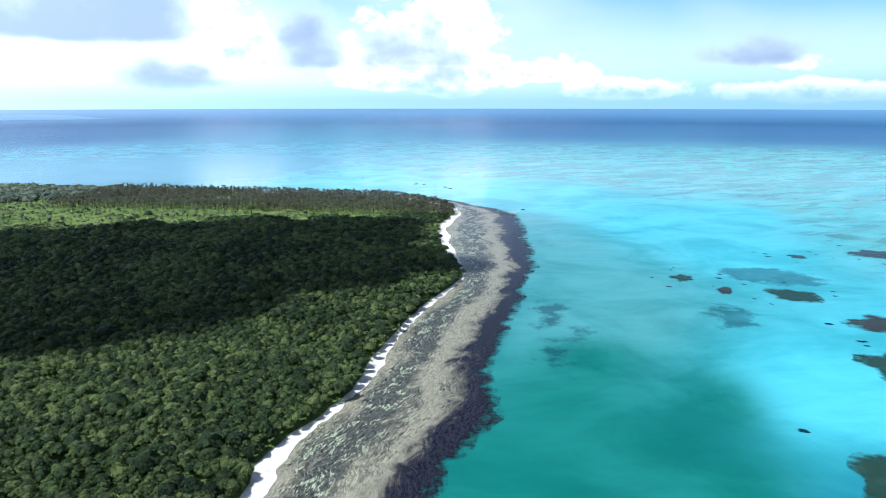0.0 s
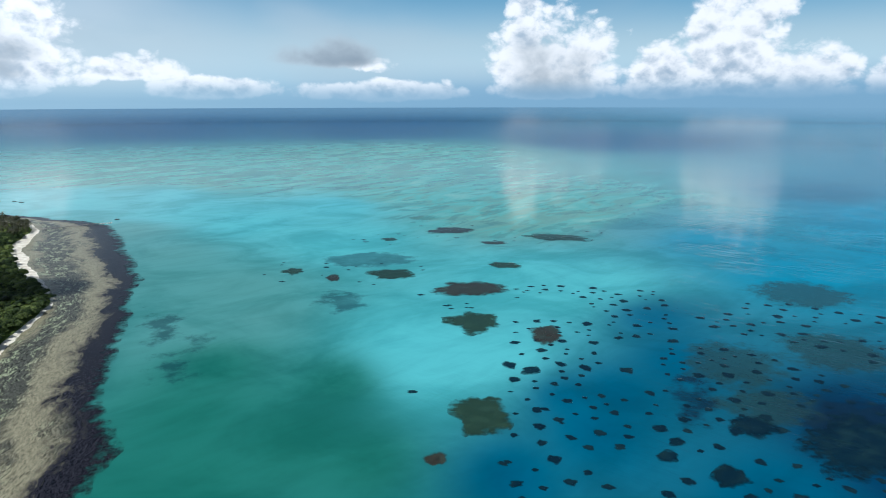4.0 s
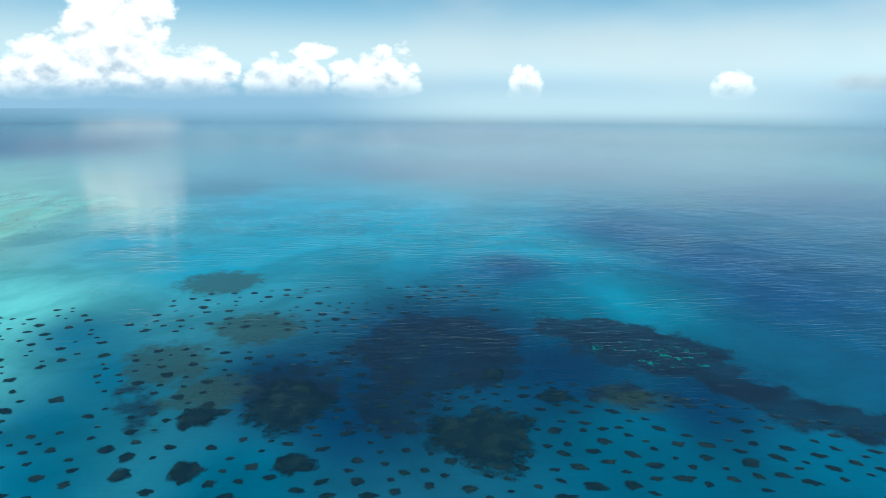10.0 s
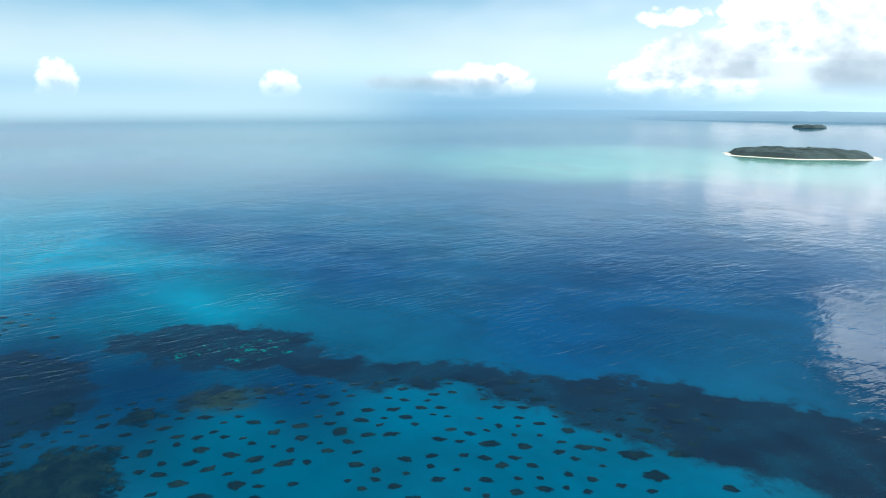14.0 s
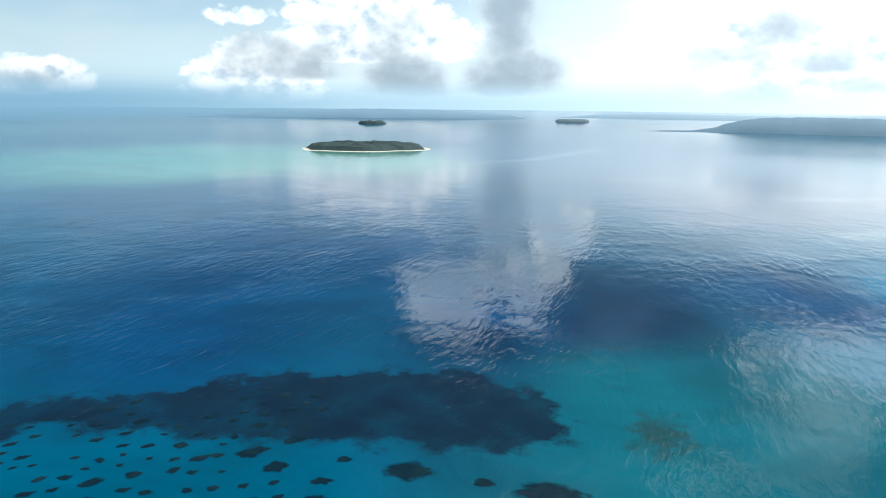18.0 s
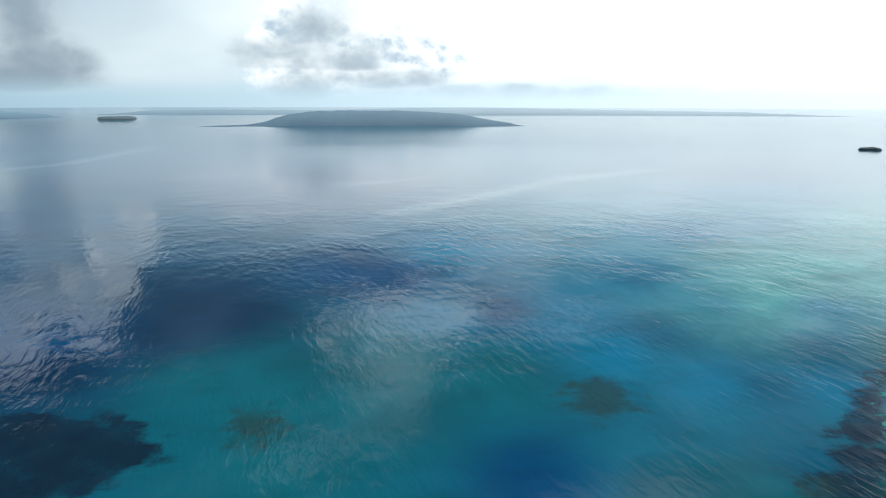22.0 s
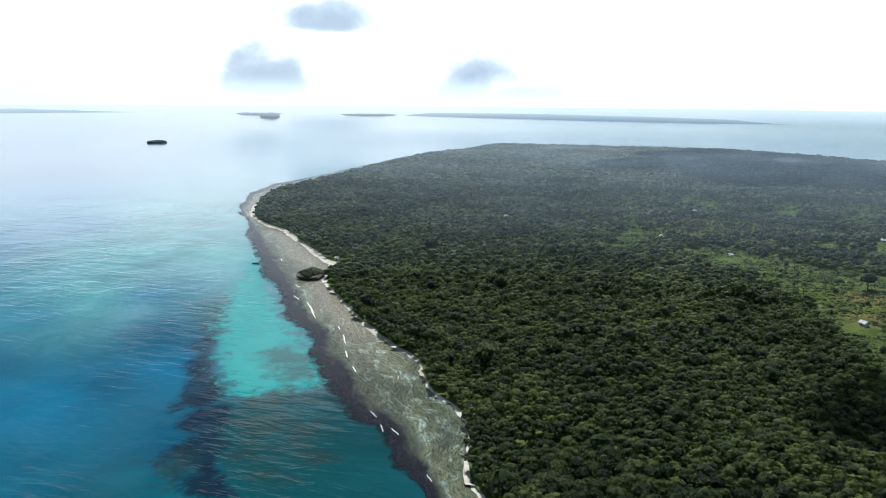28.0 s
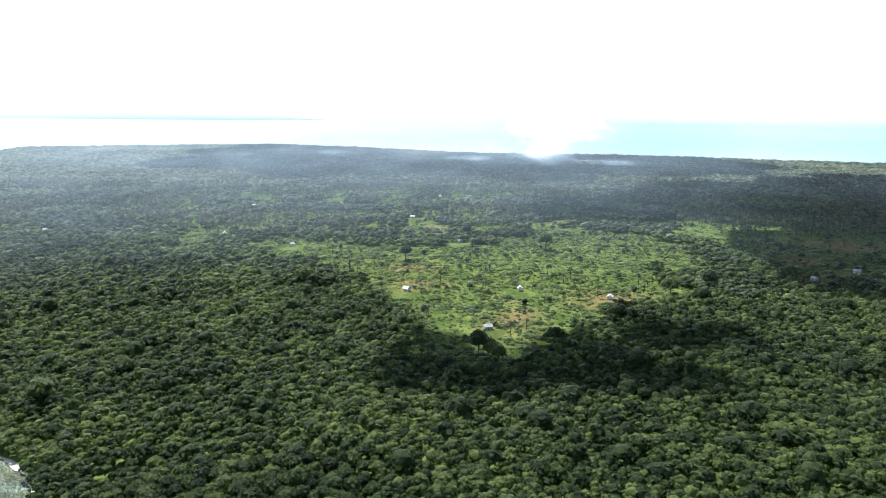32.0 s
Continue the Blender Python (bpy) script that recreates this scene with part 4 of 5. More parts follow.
def palm_shape(seed, fronds=9, trunk=True):
    """A coconut palm one unit tall: leaning trunk and arched fronds."""
    r = np.random.RandomState(seed)
    verts, faces = [], []
    lean = r.uniform(-0.09, 0.09, 2)
    if trunk:
        for z, w in ((0, 0.022), (0.86, 0.012)):
            for j in range(3):
                a = 2.1 * j
                verts.append((lean[0] * z + w * math.cos(a), lean[1] * z + w * math.sin(a), z))
        for j in range(3):
            k = (j + 1) % 3
            faces += [(j, k, 3 + k), (j, 3 + k, 3 + j)]
    for i in range(fronds):
        a = 2 * math.pi * i / fronds + r.uniform(-0.25, 0.25)
        up, out = r.uniform(-0.08, 0.14), r.uniform(0.24, 0.34)
        c, s = math.cos(a), math.sin(a)
        n = len(verts)
        for k, w in ((0.0, 0.02), (0.5, 0.055), (1.0, 0.012)):
            z = 0.86 + up * k * 2 - 0.22 * k * k
            for q in (-1, 1):
                verts.append((lean[0] + c * out * k - s * w * q, lean[1] + s * out * k + c * w * q, z - (0.02 if k == 0.5 else 0)))
        faces += [(n, n + 1, n + 3), (n, n + 3, n + 2), (n + 2, n + 3, n + 5), (n + 2, n + 5, n + 4)]
    return np.array(verts), np.array(faces)


def sow(name, shapes, spots, mat, label, category):
    """Joins many plants into one object. spots: x, y, z, radius, height factor, turn, tone."""
    V, F, T = [], [], []
    start = 0
    pick = np.arange(len(spots)) % len(shapes)
    for k, (sv, sf) in enumerate(shapes):
        s = spots[pick == k]
        if not len(s):
            continue
        c, w = np.cos(s[:, 5])[:, None], np.sin(s[:, 5])[:, None]
        x = (sv[None, :, 0] * c - sv[None, :, 1] * w) * s[:, 3:4] + s[:, 0:1]
        y = (sv[None, :, 0] * w + sv[None, :, 1] * c) * s[:, 3:4] + s[:, 1:2]
        z = sv[None, :, 2] * (s[:, 3] * s[:, 4])[:, None] + s[:, 2:3]
        V.append(np.stack([x, y, z], -1).reshape(-1, 3))
        F.append((sf[None] + start + np.arange(len(s))[:, None, None] * len(sv)).reshape(-1, 3))
        T.append(np.repeat(s[:, 6], len(sv)))
        start += len(s) * len(sv)
    ob = mesh_of(name, np.vstack(V), np.vstack(F), mat, soft=True)
    note(ob, "tone", np.concatenate(T))
    return tagged(ob, label, category, kind="stuff")


HUT_SPOTS = [(-531, 59), (-526, -30), (-435, 28), (-510, 125), (-1062, -8), (-871, -42), (-761, -446), (-571, 311), (-598, 362), (-345, 1069), (-336, 1058), (-328, 1066), (-463, -453), (-696, -157), (-753, -243), (-955, -265),
             (-717, 15)]


def scatter(x0, x1, y0, y1, gap, seed):
    """A jittered lattice of places on the land."""
    r = np.random.RandomState(seed)
    gx, gy = np.meshgrid(np.arange(x0, x1, gap), np.arange(y0, y1, gap * 0.87))
    gx = gx + (np.arange(gx.shape[0])[:, None] % 2) * gap / 2
    gx, gy = gx.ravel() + r.uniform(-0.33, 0.33, gx.size) * gap, gy.ravel() + r.uniform(-0.33, 0.33, gy.size) * gap
    keep = inside(gx, gy, LAND)
    for hx, hy in HUT_SPOTS:
        far = math.hypot(hx, hy)
        keep &= np.hypot(gx - hx * (1 - 9 / far), gy - hy * (1 - 9 / far)) > 13
    return gx[keep], gy[keep]


def seen(x, y):
    """Land that the turn of the camera takes in, with a margin."""
    a = np.degrees(np.arctan2(-x, y))
    return ((a > -6) & (a < 38.5)) | ((a > 52.5) & (a < 149))


def rough_field(x, y, size, seed):
    return np.array([noise.noise((px / size, py / size, seed)) for px, py in zip(x, y)])


def open_land(x, y):
    """How open the land is: 0 in the wood, 1 in the clearings."""
    f = np.full(len(x), -80.0)
    for ring in CLEARINGS:
        f = np.maximum(f, signed(x, y, ring))
    mixed = signed(x, y, MIXED)
    ragged = rough_field(x, y, 70, 8.0) * 45 + rough_field(x, y, 22, 9.0) * 22
    wild = np.clip((mixed + 60) / 120, 0, 1) * np.clip(0.55 + 2.6 * rough_field(x, y, 48, 5.0), 0, 1) * 0.92
    return np.maximum(np.clip((f + ragged) / 14 + 0.5, 0, 1), wild)


def grove(x, y):
    """The palm grove on the northern point and scattered palms far inland."""
    north = (y > 905 - 0.10 * x) & (x > -560)
    inland = (x < -760) & (y < 820) & (rough_field(x, y, 150, 2.0) > 0.05)
    return north, inland


rs = np.random.RandomState(11)


def plants(x, y, radius, spread, tall, z0, tone=None):
    n = len(x)
    z = lift(x, y)
    rad = radius * (1 + spread * rs.uniform(-1, 1, n))
    t = rs.uniform(0, 1, n) if tone is None else tone
    return np.column_stack([x, y, z + z0 * (1 + 0.25 * rs.uniform(-1, 1, n)), rad, tall * (1 + 0.2 * rs.uniform(-1, 1, n)), rs.uniform(0, 6.28, n), t])


near_shapes = [crown_shape(k, 22, 0.25, 0.7 + 0.05 * (k % 4), 6, (-0.1, 0.35, 0.75)) for k in range(10)]
mid_shapes = [crown_shape(20 + k, 9, 0.30, core=5, rings=(-0.1, 0.35, 0.75)) for k in range(6)]
far_shapes = [crown_shape(40 + k, 5, 0.36, core=5, rings=(-0.1, 0.6)) for k in range(5)]
palm_shapes = [palm_shape(k) for k in range(6)]

x, y = scatter(-600, 60, -570, 570, 4.0, 1)
d = np.hypot(x, y)
k = seen(x, y) & (d < 560) & (d > 225)
x, y, d = x[k], y[k], d[k]
shut = open_land(x, y) < rs.uniform(0.2, 0.8, len(x))
x, y = x[shut], y[shut]
big = rough_field(x, y, 30, 4.0)
tone = np.clip(0.45 + 0.5 * rough_field(x, y, 60, 6.0) + rs.uniform(-0.55, 0.55, len(x)), 0, 1)
spots = plants(x, y, 2.6, 0.5, 0.95, 4.4, tone)
spots[:, 2] += 2.2 * big + 1.2 * rs.uniform(-1, 1, len(x)) * rs.uniform(0, 1, len(x))
giants = rs.uniform(0, 1, len(x)) < 0.03
spots[giants, 3] *= 1.7
spots[giants, 2] += 2.0
spots[giants, 6] *= 0.2
single = ((y > 236) & (y < 330) & (x > -165)) | ((x > -335) & (x < -215) & (y > -135) & (y < -25))
order = np.argsort(np.where(single, np.hypot(x, y), 1e9))[:300]
SINGLES = spots[order]
spots = np.delete(spots, order, axis=0)
sow("forest_canopy", near_shapes, spots, LEAF, "dense green canopy of low coastal forest", "forest")

x, y = scatter(-1400, 60, -1200, 1300, 6.6, 2)
d = np.hypot(x, y)
k = seen(x, y) & (d >= 560) & (d < 1200)
x, y = x[k], y[k]
north, inland = grove(x, y)
shut = (open_land(x, y) < rs.uniform(0.2, 0.9, len(x))) & ~north & ~(inland & (rs.uniform(0, 1, len(x)) < 0.6))
x, y = x[shut], y[shut]
tone = np.clip(0.45 + 0.8 * rough_field(x, y, 70, 6.0) + rs.uniform(-0.5, 0.5, len(x)), 0, 1)
spots = plants(x, y, 4.1, 0.45, 0.85, 3.6, tone)
# farther trees take the leaf colour that has haze mixed in
hazed = (np.clip((np.hypot(x, y) - 620) / 420 + 0.6 * rough_field(x, y, 80, 3.0), 0, 1) > rs.uniform(0.1, 0.9, len(x))) & (y < 420)
sow("forest_canopy", mid_shapes, spots[~hazed], LEAF, "green forest canopy farther inland", "forest")
sow("forest_canopy", mid_shapes, spots[hazed], HAZED_LEAF, "mixed wood and palms inland, leaves greyed with painted haze", "forest")

x, y = scatter(-2260, -300, -1300, 1300, 11.0, 3)
d = np.hypot(x, y)
k = seen(x, y) & (d >= 1200)
x, y = x[k], y[k]
tone = np.clip(0.4 + 0.5 * rough_field(x, y, 160, 6.0) + rs.uniform(-0.35, 0.35, len(x)), 0, 1)
sow("forest_canopy", far_shapes, plants(x, y, 7.0, 0.4, 0.7, 2.5, tone), HAZED_LEAF, "distant dark forest on the island's far side", "forest")

x, y = scatter(-1300, 60, -400, 1250, 4.5, 5)
k = seen(x, y) & (np.hypot(x, y) < 1250)
x, y = x[k], y[k]
k = (open_land(x, y) > 0.35) & (rs.uniform(0, 1, len(x)) < np.where(np.hypot(x, y) < 800, 0.8, 0.25)) & ~grove(x, y)[0]
x, y = x[k], y[k]
rough = plants(x, y, 1.7, 0.6, 0.5, 0.2)
rough[:, 3] *= 1 + 1.3 * (rs.uniform(0, 1, len(x)) < 0.08)
sow("scrub", far_shapes, rough, SCRUB, "low light-green scrub in a clearing", "scrub")

x, y = scatter(-1500, 60, -700, 1250, 7.5, 8)
k = seen(x, y) & (np.hypot(x, y) < 1500) & (np.hypot(x, y) > 380)
x, y = x[k], y[k]
k = (open_land(x, y) > 0.3) & (rs.uniform(0, 1, len(x)) < np.where(np.hypot(x, y) < 720, 0.03, 0.08) + 0.25 * np.clip(rough_field(x, y, 40, 12.0) * 2, 0, 1) * (np.hypot(x, y) > 640)) & ~grove(x, y)[0]
x, y = x[k], y[k]
sow("scattered_trees", mid_shapes, plants(x, y, 2.4, 0.5, 1.15, 1.6, rs.uniform(0, 0.8, len(x))), HAZED_LEAF, "scattered small dark-green trees in open scrub", "trees")

x, y = scatter(-1500, 60, -900, 1260, 6.6, 6)
k = seen(x, y) & (np.hypot(x, y) < 1500)
x, y = x[k], y[k]
north, inland = grove(x, y)
k = north | (inland & (rs.uniform(0, 1, len(x)) < 0.35)) | ((open_land(x, y) > 0.6) & (rs.uniform(0, 1, len(x)) < 0.025))
x, y = x[k], y[k]
sow("palm_grove", palm_shapes, plants(x, y, 11.0, 0.2, 1.0, 0.0), FROND, "grove of grey-green coconut palms", "palms")


# ---------------------------------------------------------------- clouds that shade the land
def cloud_bank(ring, seed, high=1300.0, gaps=0.0):
    """A cumulus above the land whose shadow falls inside the ring."""
    ring = np.array(ring, float)
    r = np.random.RandomState(seed)
    shift = Vector((to_sun.x, to_sun.y)) * (high / to_sun.z)
    bm = bmesh.new()
    lo, hi = ring.min(0), ring.max(0)
    step = max(15.0, min(hi - lo) / 7)
    for px in np.arange(lo[0], hi[0], step):
        for py in np.arange(lo[1], hi[1], step):
            qx, qy = px + r.uniform(-0.3, 0.3) * step, py + r.uniform(-0.3, 0.3) * step
            deep = signed(np.array([qx]), np.array([qy]), ring)[0]
            if deep > 0.25 * step and r.uniform() >= gaps:
                rad = step * r.uniform(0.75, 1.05)
                made = bmesh.ops.create_icosphere(bm, subdivisions=2, radius=rad, matrix=Matrix.Translation((qx + shift.x, qy + shift.y, high + r.uniform(-0.3, 0.5) * step)))
                for v in made["verts"]:
                    v.co += Vector(noise.noise_vector(v.co / (rad * 0.8))) * rad * 0.3
    me = bpy.data.meshes.new("cumulus_cloud")
    bm.to_mesh(me)
    bm.free()
    me.materials.append(CLOUD)
    return tagged(new("cumulus_cloud", me), "white cumulus cloud shading the island", "cloud", "clouds over the island")


cloud_bank([(-505, 783), (-360, 822), (-237, 865), (-57, 824), (-16, 805), (-36, 676), (-7, 582), (-39, 562), (-60, 494), (-134, 434), (-171, 417), (-247, 368), (-420, 340), (-620, 600)], 1)
cloud_bank([(-1558, 977), (-1208, 451), (-896, 337), (-816, 409), (-683, 311), (-532, 290), (-430, 330), (-700, 800)], 2)
cloud_bank([(-404, -16), (-378, 36), (-410, 62), (-372, 62), (-350, 10), (-375, -30)], 3)
cloud_bank([(-403, -42), (-441, -16), (-377, 28), (-443, 115), (-427, 196), (-330, 160), (-300, 40), (-320, -20)], 4, gaps=0.45)
cloud_bank([(-2250, -700), (-1400, -640), (-1290, 250), (-1500, 900), (-2000, 600)], 6, gaps=0.15)
cloud_bank([(-891, 89), (-1099, 183), (-1171, 350), (-1250, 450), (-894, 390), (-898, 317), (-778, 180)], 7, gaps=0.2)


# ---------------------------------------------------------------- islands
def island(x, y, wide, deep, tall, mat, label, seed, beach=True, base=0.0):
    """A wooded islet: sand rim and a lumpy cover of trees."""
    turn = math.degrees(math.atan2(-x, y))
    root = new("islet", None)
    root.matrix_basis = pose(x, y, base, 0, 0, turn)
    n, m = 60, 9
    verts = []
    for i in range(m):
        k = (i + 1) / m
        for j in range(n):
            a = 2 * math.pi * j / n
            e = 1 + 0.18 * noise.noise((math.cos(a) * 1.5 + seed, math.sin(a) * 1.5, 0)) + 0.05 * noise.noise((math.cos(a) * 9 + seed, math.sin(a) * 9, 0))
            z = tall * (1 - k ** 10) * (0.8 + 0.35 * noise.noise((k * math.cos(a) * wide / 60, k * math.sin(a) * deep / 60, seed)) + 0.25 * noise.noise((k * math.cos(a) * wide / 15, k * math.sin(a) * deep / 15, seed)))
            verts.append((0.5 * wide * k * e * math.cos(a), 0.5 * deep * k * e * math.sin(a), z if i < m - 1 else -0.5))
    verts.append((0, 0, tall * 0.9))
    faces = [tuple(f) for f in grid_faces(m, n, True)]
    me = bpy.data.meshes.new("tree_cover")
    me.from_pydata(verts, [], faces + [(len(verts) - 1, (j + 1) % n, j) for j in range(n)])
    me.materials.append(mat)
    new("tree_cover", me).parent = root
    if beach:
        ring = []
        for k, z in ((1.10, -0.4), (1.03, 0.9), (0.95, 1.2)):
            for j in range(n):
                a = 2 * math.pi * j / n
                e = k * (1 + 0.18 * noise.noise((math.cos(a) * 1.5 + seed, math.sin(a) * 1.5, 0)))
                ring.append((0.5 * wide * e * math.cos(a), 0.5 * deep * e * math.sin(a), z))
        me = bpy.data.meshes.new("sand_rim")
        me.from_pydata(ring, [], [tuple(f) for f in grid_faces(3, n, True)])
        me.materials.append(SAND)
        new("sand_rim", me).parent = root
    return tagged(root, label, "island", "islands in the sea")


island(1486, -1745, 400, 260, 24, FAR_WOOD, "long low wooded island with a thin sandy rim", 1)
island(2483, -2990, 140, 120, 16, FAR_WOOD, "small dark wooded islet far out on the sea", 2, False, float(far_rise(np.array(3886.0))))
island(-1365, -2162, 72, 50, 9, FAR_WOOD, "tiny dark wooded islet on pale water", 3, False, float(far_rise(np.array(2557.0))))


def far_coast(rows, label, seed):
    """A low far coast: rows of heading, distance, height of its skyline above the sea."""
    line = smooth(rows, 16)
    verts = []
    for az, r, tall in line:
        a = radians(az)
        base = float(far_rise(np.array(r)))
        tall = max(0.5, tall * (1 + 0.05 * noise.noise((az * 1.3, seed, 0)) + 0.05 * noise.noise((az * 6, seed, 0))))
        for back, up in ((0, -3), (40, tall * 0.35), (260, tall), (420, tall * 0.7)):
            q = r + back
            verts.append((-math.sin(a) * q, math.cos(a) * q, base + up))
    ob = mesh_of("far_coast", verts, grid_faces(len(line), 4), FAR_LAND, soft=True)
    return tagged(ob, label, "coast", "far coasts on the horizon")


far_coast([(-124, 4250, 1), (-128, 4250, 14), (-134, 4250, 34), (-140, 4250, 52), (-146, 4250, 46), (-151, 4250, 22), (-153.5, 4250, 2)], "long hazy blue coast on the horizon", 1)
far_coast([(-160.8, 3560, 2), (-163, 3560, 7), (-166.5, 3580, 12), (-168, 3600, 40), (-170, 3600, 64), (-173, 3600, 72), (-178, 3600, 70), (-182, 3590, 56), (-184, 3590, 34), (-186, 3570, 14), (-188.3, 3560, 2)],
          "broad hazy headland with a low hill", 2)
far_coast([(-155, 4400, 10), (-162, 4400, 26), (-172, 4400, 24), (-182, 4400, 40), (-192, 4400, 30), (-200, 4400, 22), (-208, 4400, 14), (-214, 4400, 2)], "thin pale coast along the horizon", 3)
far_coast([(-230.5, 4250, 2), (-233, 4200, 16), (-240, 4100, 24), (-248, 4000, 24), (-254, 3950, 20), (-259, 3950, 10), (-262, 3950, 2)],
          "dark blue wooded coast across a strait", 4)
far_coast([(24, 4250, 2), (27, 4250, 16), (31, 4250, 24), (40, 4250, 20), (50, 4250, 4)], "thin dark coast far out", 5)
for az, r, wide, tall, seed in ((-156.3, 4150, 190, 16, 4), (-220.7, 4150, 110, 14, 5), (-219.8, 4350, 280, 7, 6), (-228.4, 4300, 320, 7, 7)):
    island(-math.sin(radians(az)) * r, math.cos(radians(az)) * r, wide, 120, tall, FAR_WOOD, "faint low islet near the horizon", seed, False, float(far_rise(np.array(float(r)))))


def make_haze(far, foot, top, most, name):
    """Sea haze painted on a glowing far ring, clear at its foot and at its top."""
    mat = bpy.data.materials.new("sea_haze_glow")
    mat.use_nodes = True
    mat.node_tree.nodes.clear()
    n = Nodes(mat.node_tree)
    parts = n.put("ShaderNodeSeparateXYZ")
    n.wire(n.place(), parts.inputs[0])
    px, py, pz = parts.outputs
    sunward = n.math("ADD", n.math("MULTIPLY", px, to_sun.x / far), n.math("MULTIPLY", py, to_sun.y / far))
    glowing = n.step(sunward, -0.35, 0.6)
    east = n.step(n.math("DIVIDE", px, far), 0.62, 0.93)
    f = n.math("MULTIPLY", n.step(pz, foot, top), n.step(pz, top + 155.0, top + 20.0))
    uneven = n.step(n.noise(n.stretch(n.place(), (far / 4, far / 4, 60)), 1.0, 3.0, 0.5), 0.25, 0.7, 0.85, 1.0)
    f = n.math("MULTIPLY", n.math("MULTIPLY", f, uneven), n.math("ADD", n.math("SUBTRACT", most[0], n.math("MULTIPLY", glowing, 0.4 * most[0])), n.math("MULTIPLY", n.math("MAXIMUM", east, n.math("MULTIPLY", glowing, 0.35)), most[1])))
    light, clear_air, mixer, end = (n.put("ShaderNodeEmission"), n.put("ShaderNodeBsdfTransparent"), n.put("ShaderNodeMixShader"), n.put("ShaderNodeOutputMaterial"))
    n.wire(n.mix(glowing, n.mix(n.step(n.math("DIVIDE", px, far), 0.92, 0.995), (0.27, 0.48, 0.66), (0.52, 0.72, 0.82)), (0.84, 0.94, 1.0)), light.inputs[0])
    # the ring gives off its own haze glow, stronger towards the sun
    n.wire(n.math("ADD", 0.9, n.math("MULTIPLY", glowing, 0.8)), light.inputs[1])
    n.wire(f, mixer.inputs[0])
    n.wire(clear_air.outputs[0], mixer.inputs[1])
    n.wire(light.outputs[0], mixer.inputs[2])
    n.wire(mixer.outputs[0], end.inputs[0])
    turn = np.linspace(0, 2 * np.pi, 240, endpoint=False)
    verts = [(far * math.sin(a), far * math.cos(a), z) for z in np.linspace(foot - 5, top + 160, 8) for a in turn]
    return tagged(mesh_of(name, verts, grid_faces(8, 240, True), mat, soft=True), "pale sea haze painted on a glowing ring along the horizon", "haze", kind="structure")


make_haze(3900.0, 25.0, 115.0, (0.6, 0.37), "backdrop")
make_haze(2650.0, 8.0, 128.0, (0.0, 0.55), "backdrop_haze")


def make_haze_and_cloud():
    """Distance haze over the inland wood: a glowing sheet that rises slowly inland and thickens with distance, and a
    torn low cloud in it.
    """
    mat = bpy.data.materials.new("haze_and_cloud_glow")
    mat.use_nodes = True
    mat.node_tree.nodes.clear()
    n = Nodes(mat.node_tree)
    where = n.place()
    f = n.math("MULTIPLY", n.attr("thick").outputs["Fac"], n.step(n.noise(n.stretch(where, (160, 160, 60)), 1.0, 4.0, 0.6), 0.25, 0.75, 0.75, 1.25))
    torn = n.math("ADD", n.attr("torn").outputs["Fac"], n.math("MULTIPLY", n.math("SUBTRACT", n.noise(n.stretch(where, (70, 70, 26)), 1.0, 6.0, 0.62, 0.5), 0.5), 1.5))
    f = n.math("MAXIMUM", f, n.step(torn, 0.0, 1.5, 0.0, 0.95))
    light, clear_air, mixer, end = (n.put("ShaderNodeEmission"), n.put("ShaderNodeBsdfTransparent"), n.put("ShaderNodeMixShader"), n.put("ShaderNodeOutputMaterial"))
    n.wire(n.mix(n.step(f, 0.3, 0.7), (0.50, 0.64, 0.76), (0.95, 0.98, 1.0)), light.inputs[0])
    # haze sheet and low cloud both glow instead of being lit
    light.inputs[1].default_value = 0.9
    n.wire(f, mixer.inputs[0])
    n.wire(clear_air.outputs[0], mixer.inputs[1])
    n.wire(light.outputs[0], mixer.inputs[2])
    n.wire(mixer.outputs[0], end.inputs[0])
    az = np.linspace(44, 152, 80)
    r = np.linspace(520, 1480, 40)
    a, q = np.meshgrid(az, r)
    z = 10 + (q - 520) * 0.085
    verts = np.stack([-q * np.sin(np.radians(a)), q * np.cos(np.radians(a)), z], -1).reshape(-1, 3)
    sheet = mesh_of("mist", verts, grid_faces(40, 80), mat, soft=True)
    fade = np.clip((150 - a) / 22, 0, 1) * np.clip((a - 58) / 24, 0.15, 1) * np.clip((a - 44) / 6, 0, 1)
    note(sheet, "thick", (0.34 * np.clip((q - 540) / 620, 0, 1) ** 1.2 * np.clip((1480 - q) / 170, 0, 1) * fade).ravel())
    note(sheet, "torn", np.full(a.size, -3.0))
    tagged(sheet, "thin glowing sheet of distance haze over the far wood", "mist", kind="structure")
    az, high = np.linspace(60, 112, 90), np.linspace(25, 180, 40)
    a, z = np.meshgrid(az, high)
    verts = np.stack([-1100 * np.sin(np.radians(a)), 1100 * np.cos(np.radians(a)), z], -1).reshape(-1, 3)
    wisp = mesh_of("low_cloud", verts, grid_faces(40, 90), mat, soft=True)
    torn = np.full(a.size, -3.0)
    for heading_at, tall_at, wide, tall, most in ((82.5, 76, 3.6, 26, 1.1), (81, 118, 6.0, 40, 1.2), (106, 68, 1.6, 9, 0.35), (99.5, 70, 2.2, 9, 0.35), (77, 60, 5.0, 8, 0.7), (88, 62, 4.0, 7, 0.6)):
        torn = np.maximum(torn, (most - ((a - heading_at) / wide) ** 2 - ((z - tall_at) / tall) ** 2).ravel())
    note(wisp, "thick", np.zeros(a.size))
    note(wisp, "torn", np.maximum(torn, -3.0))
    tagged(wisp, "torn white low cloud over the far trees", "cloud", kind="structure")


make_haze_and_cloud()


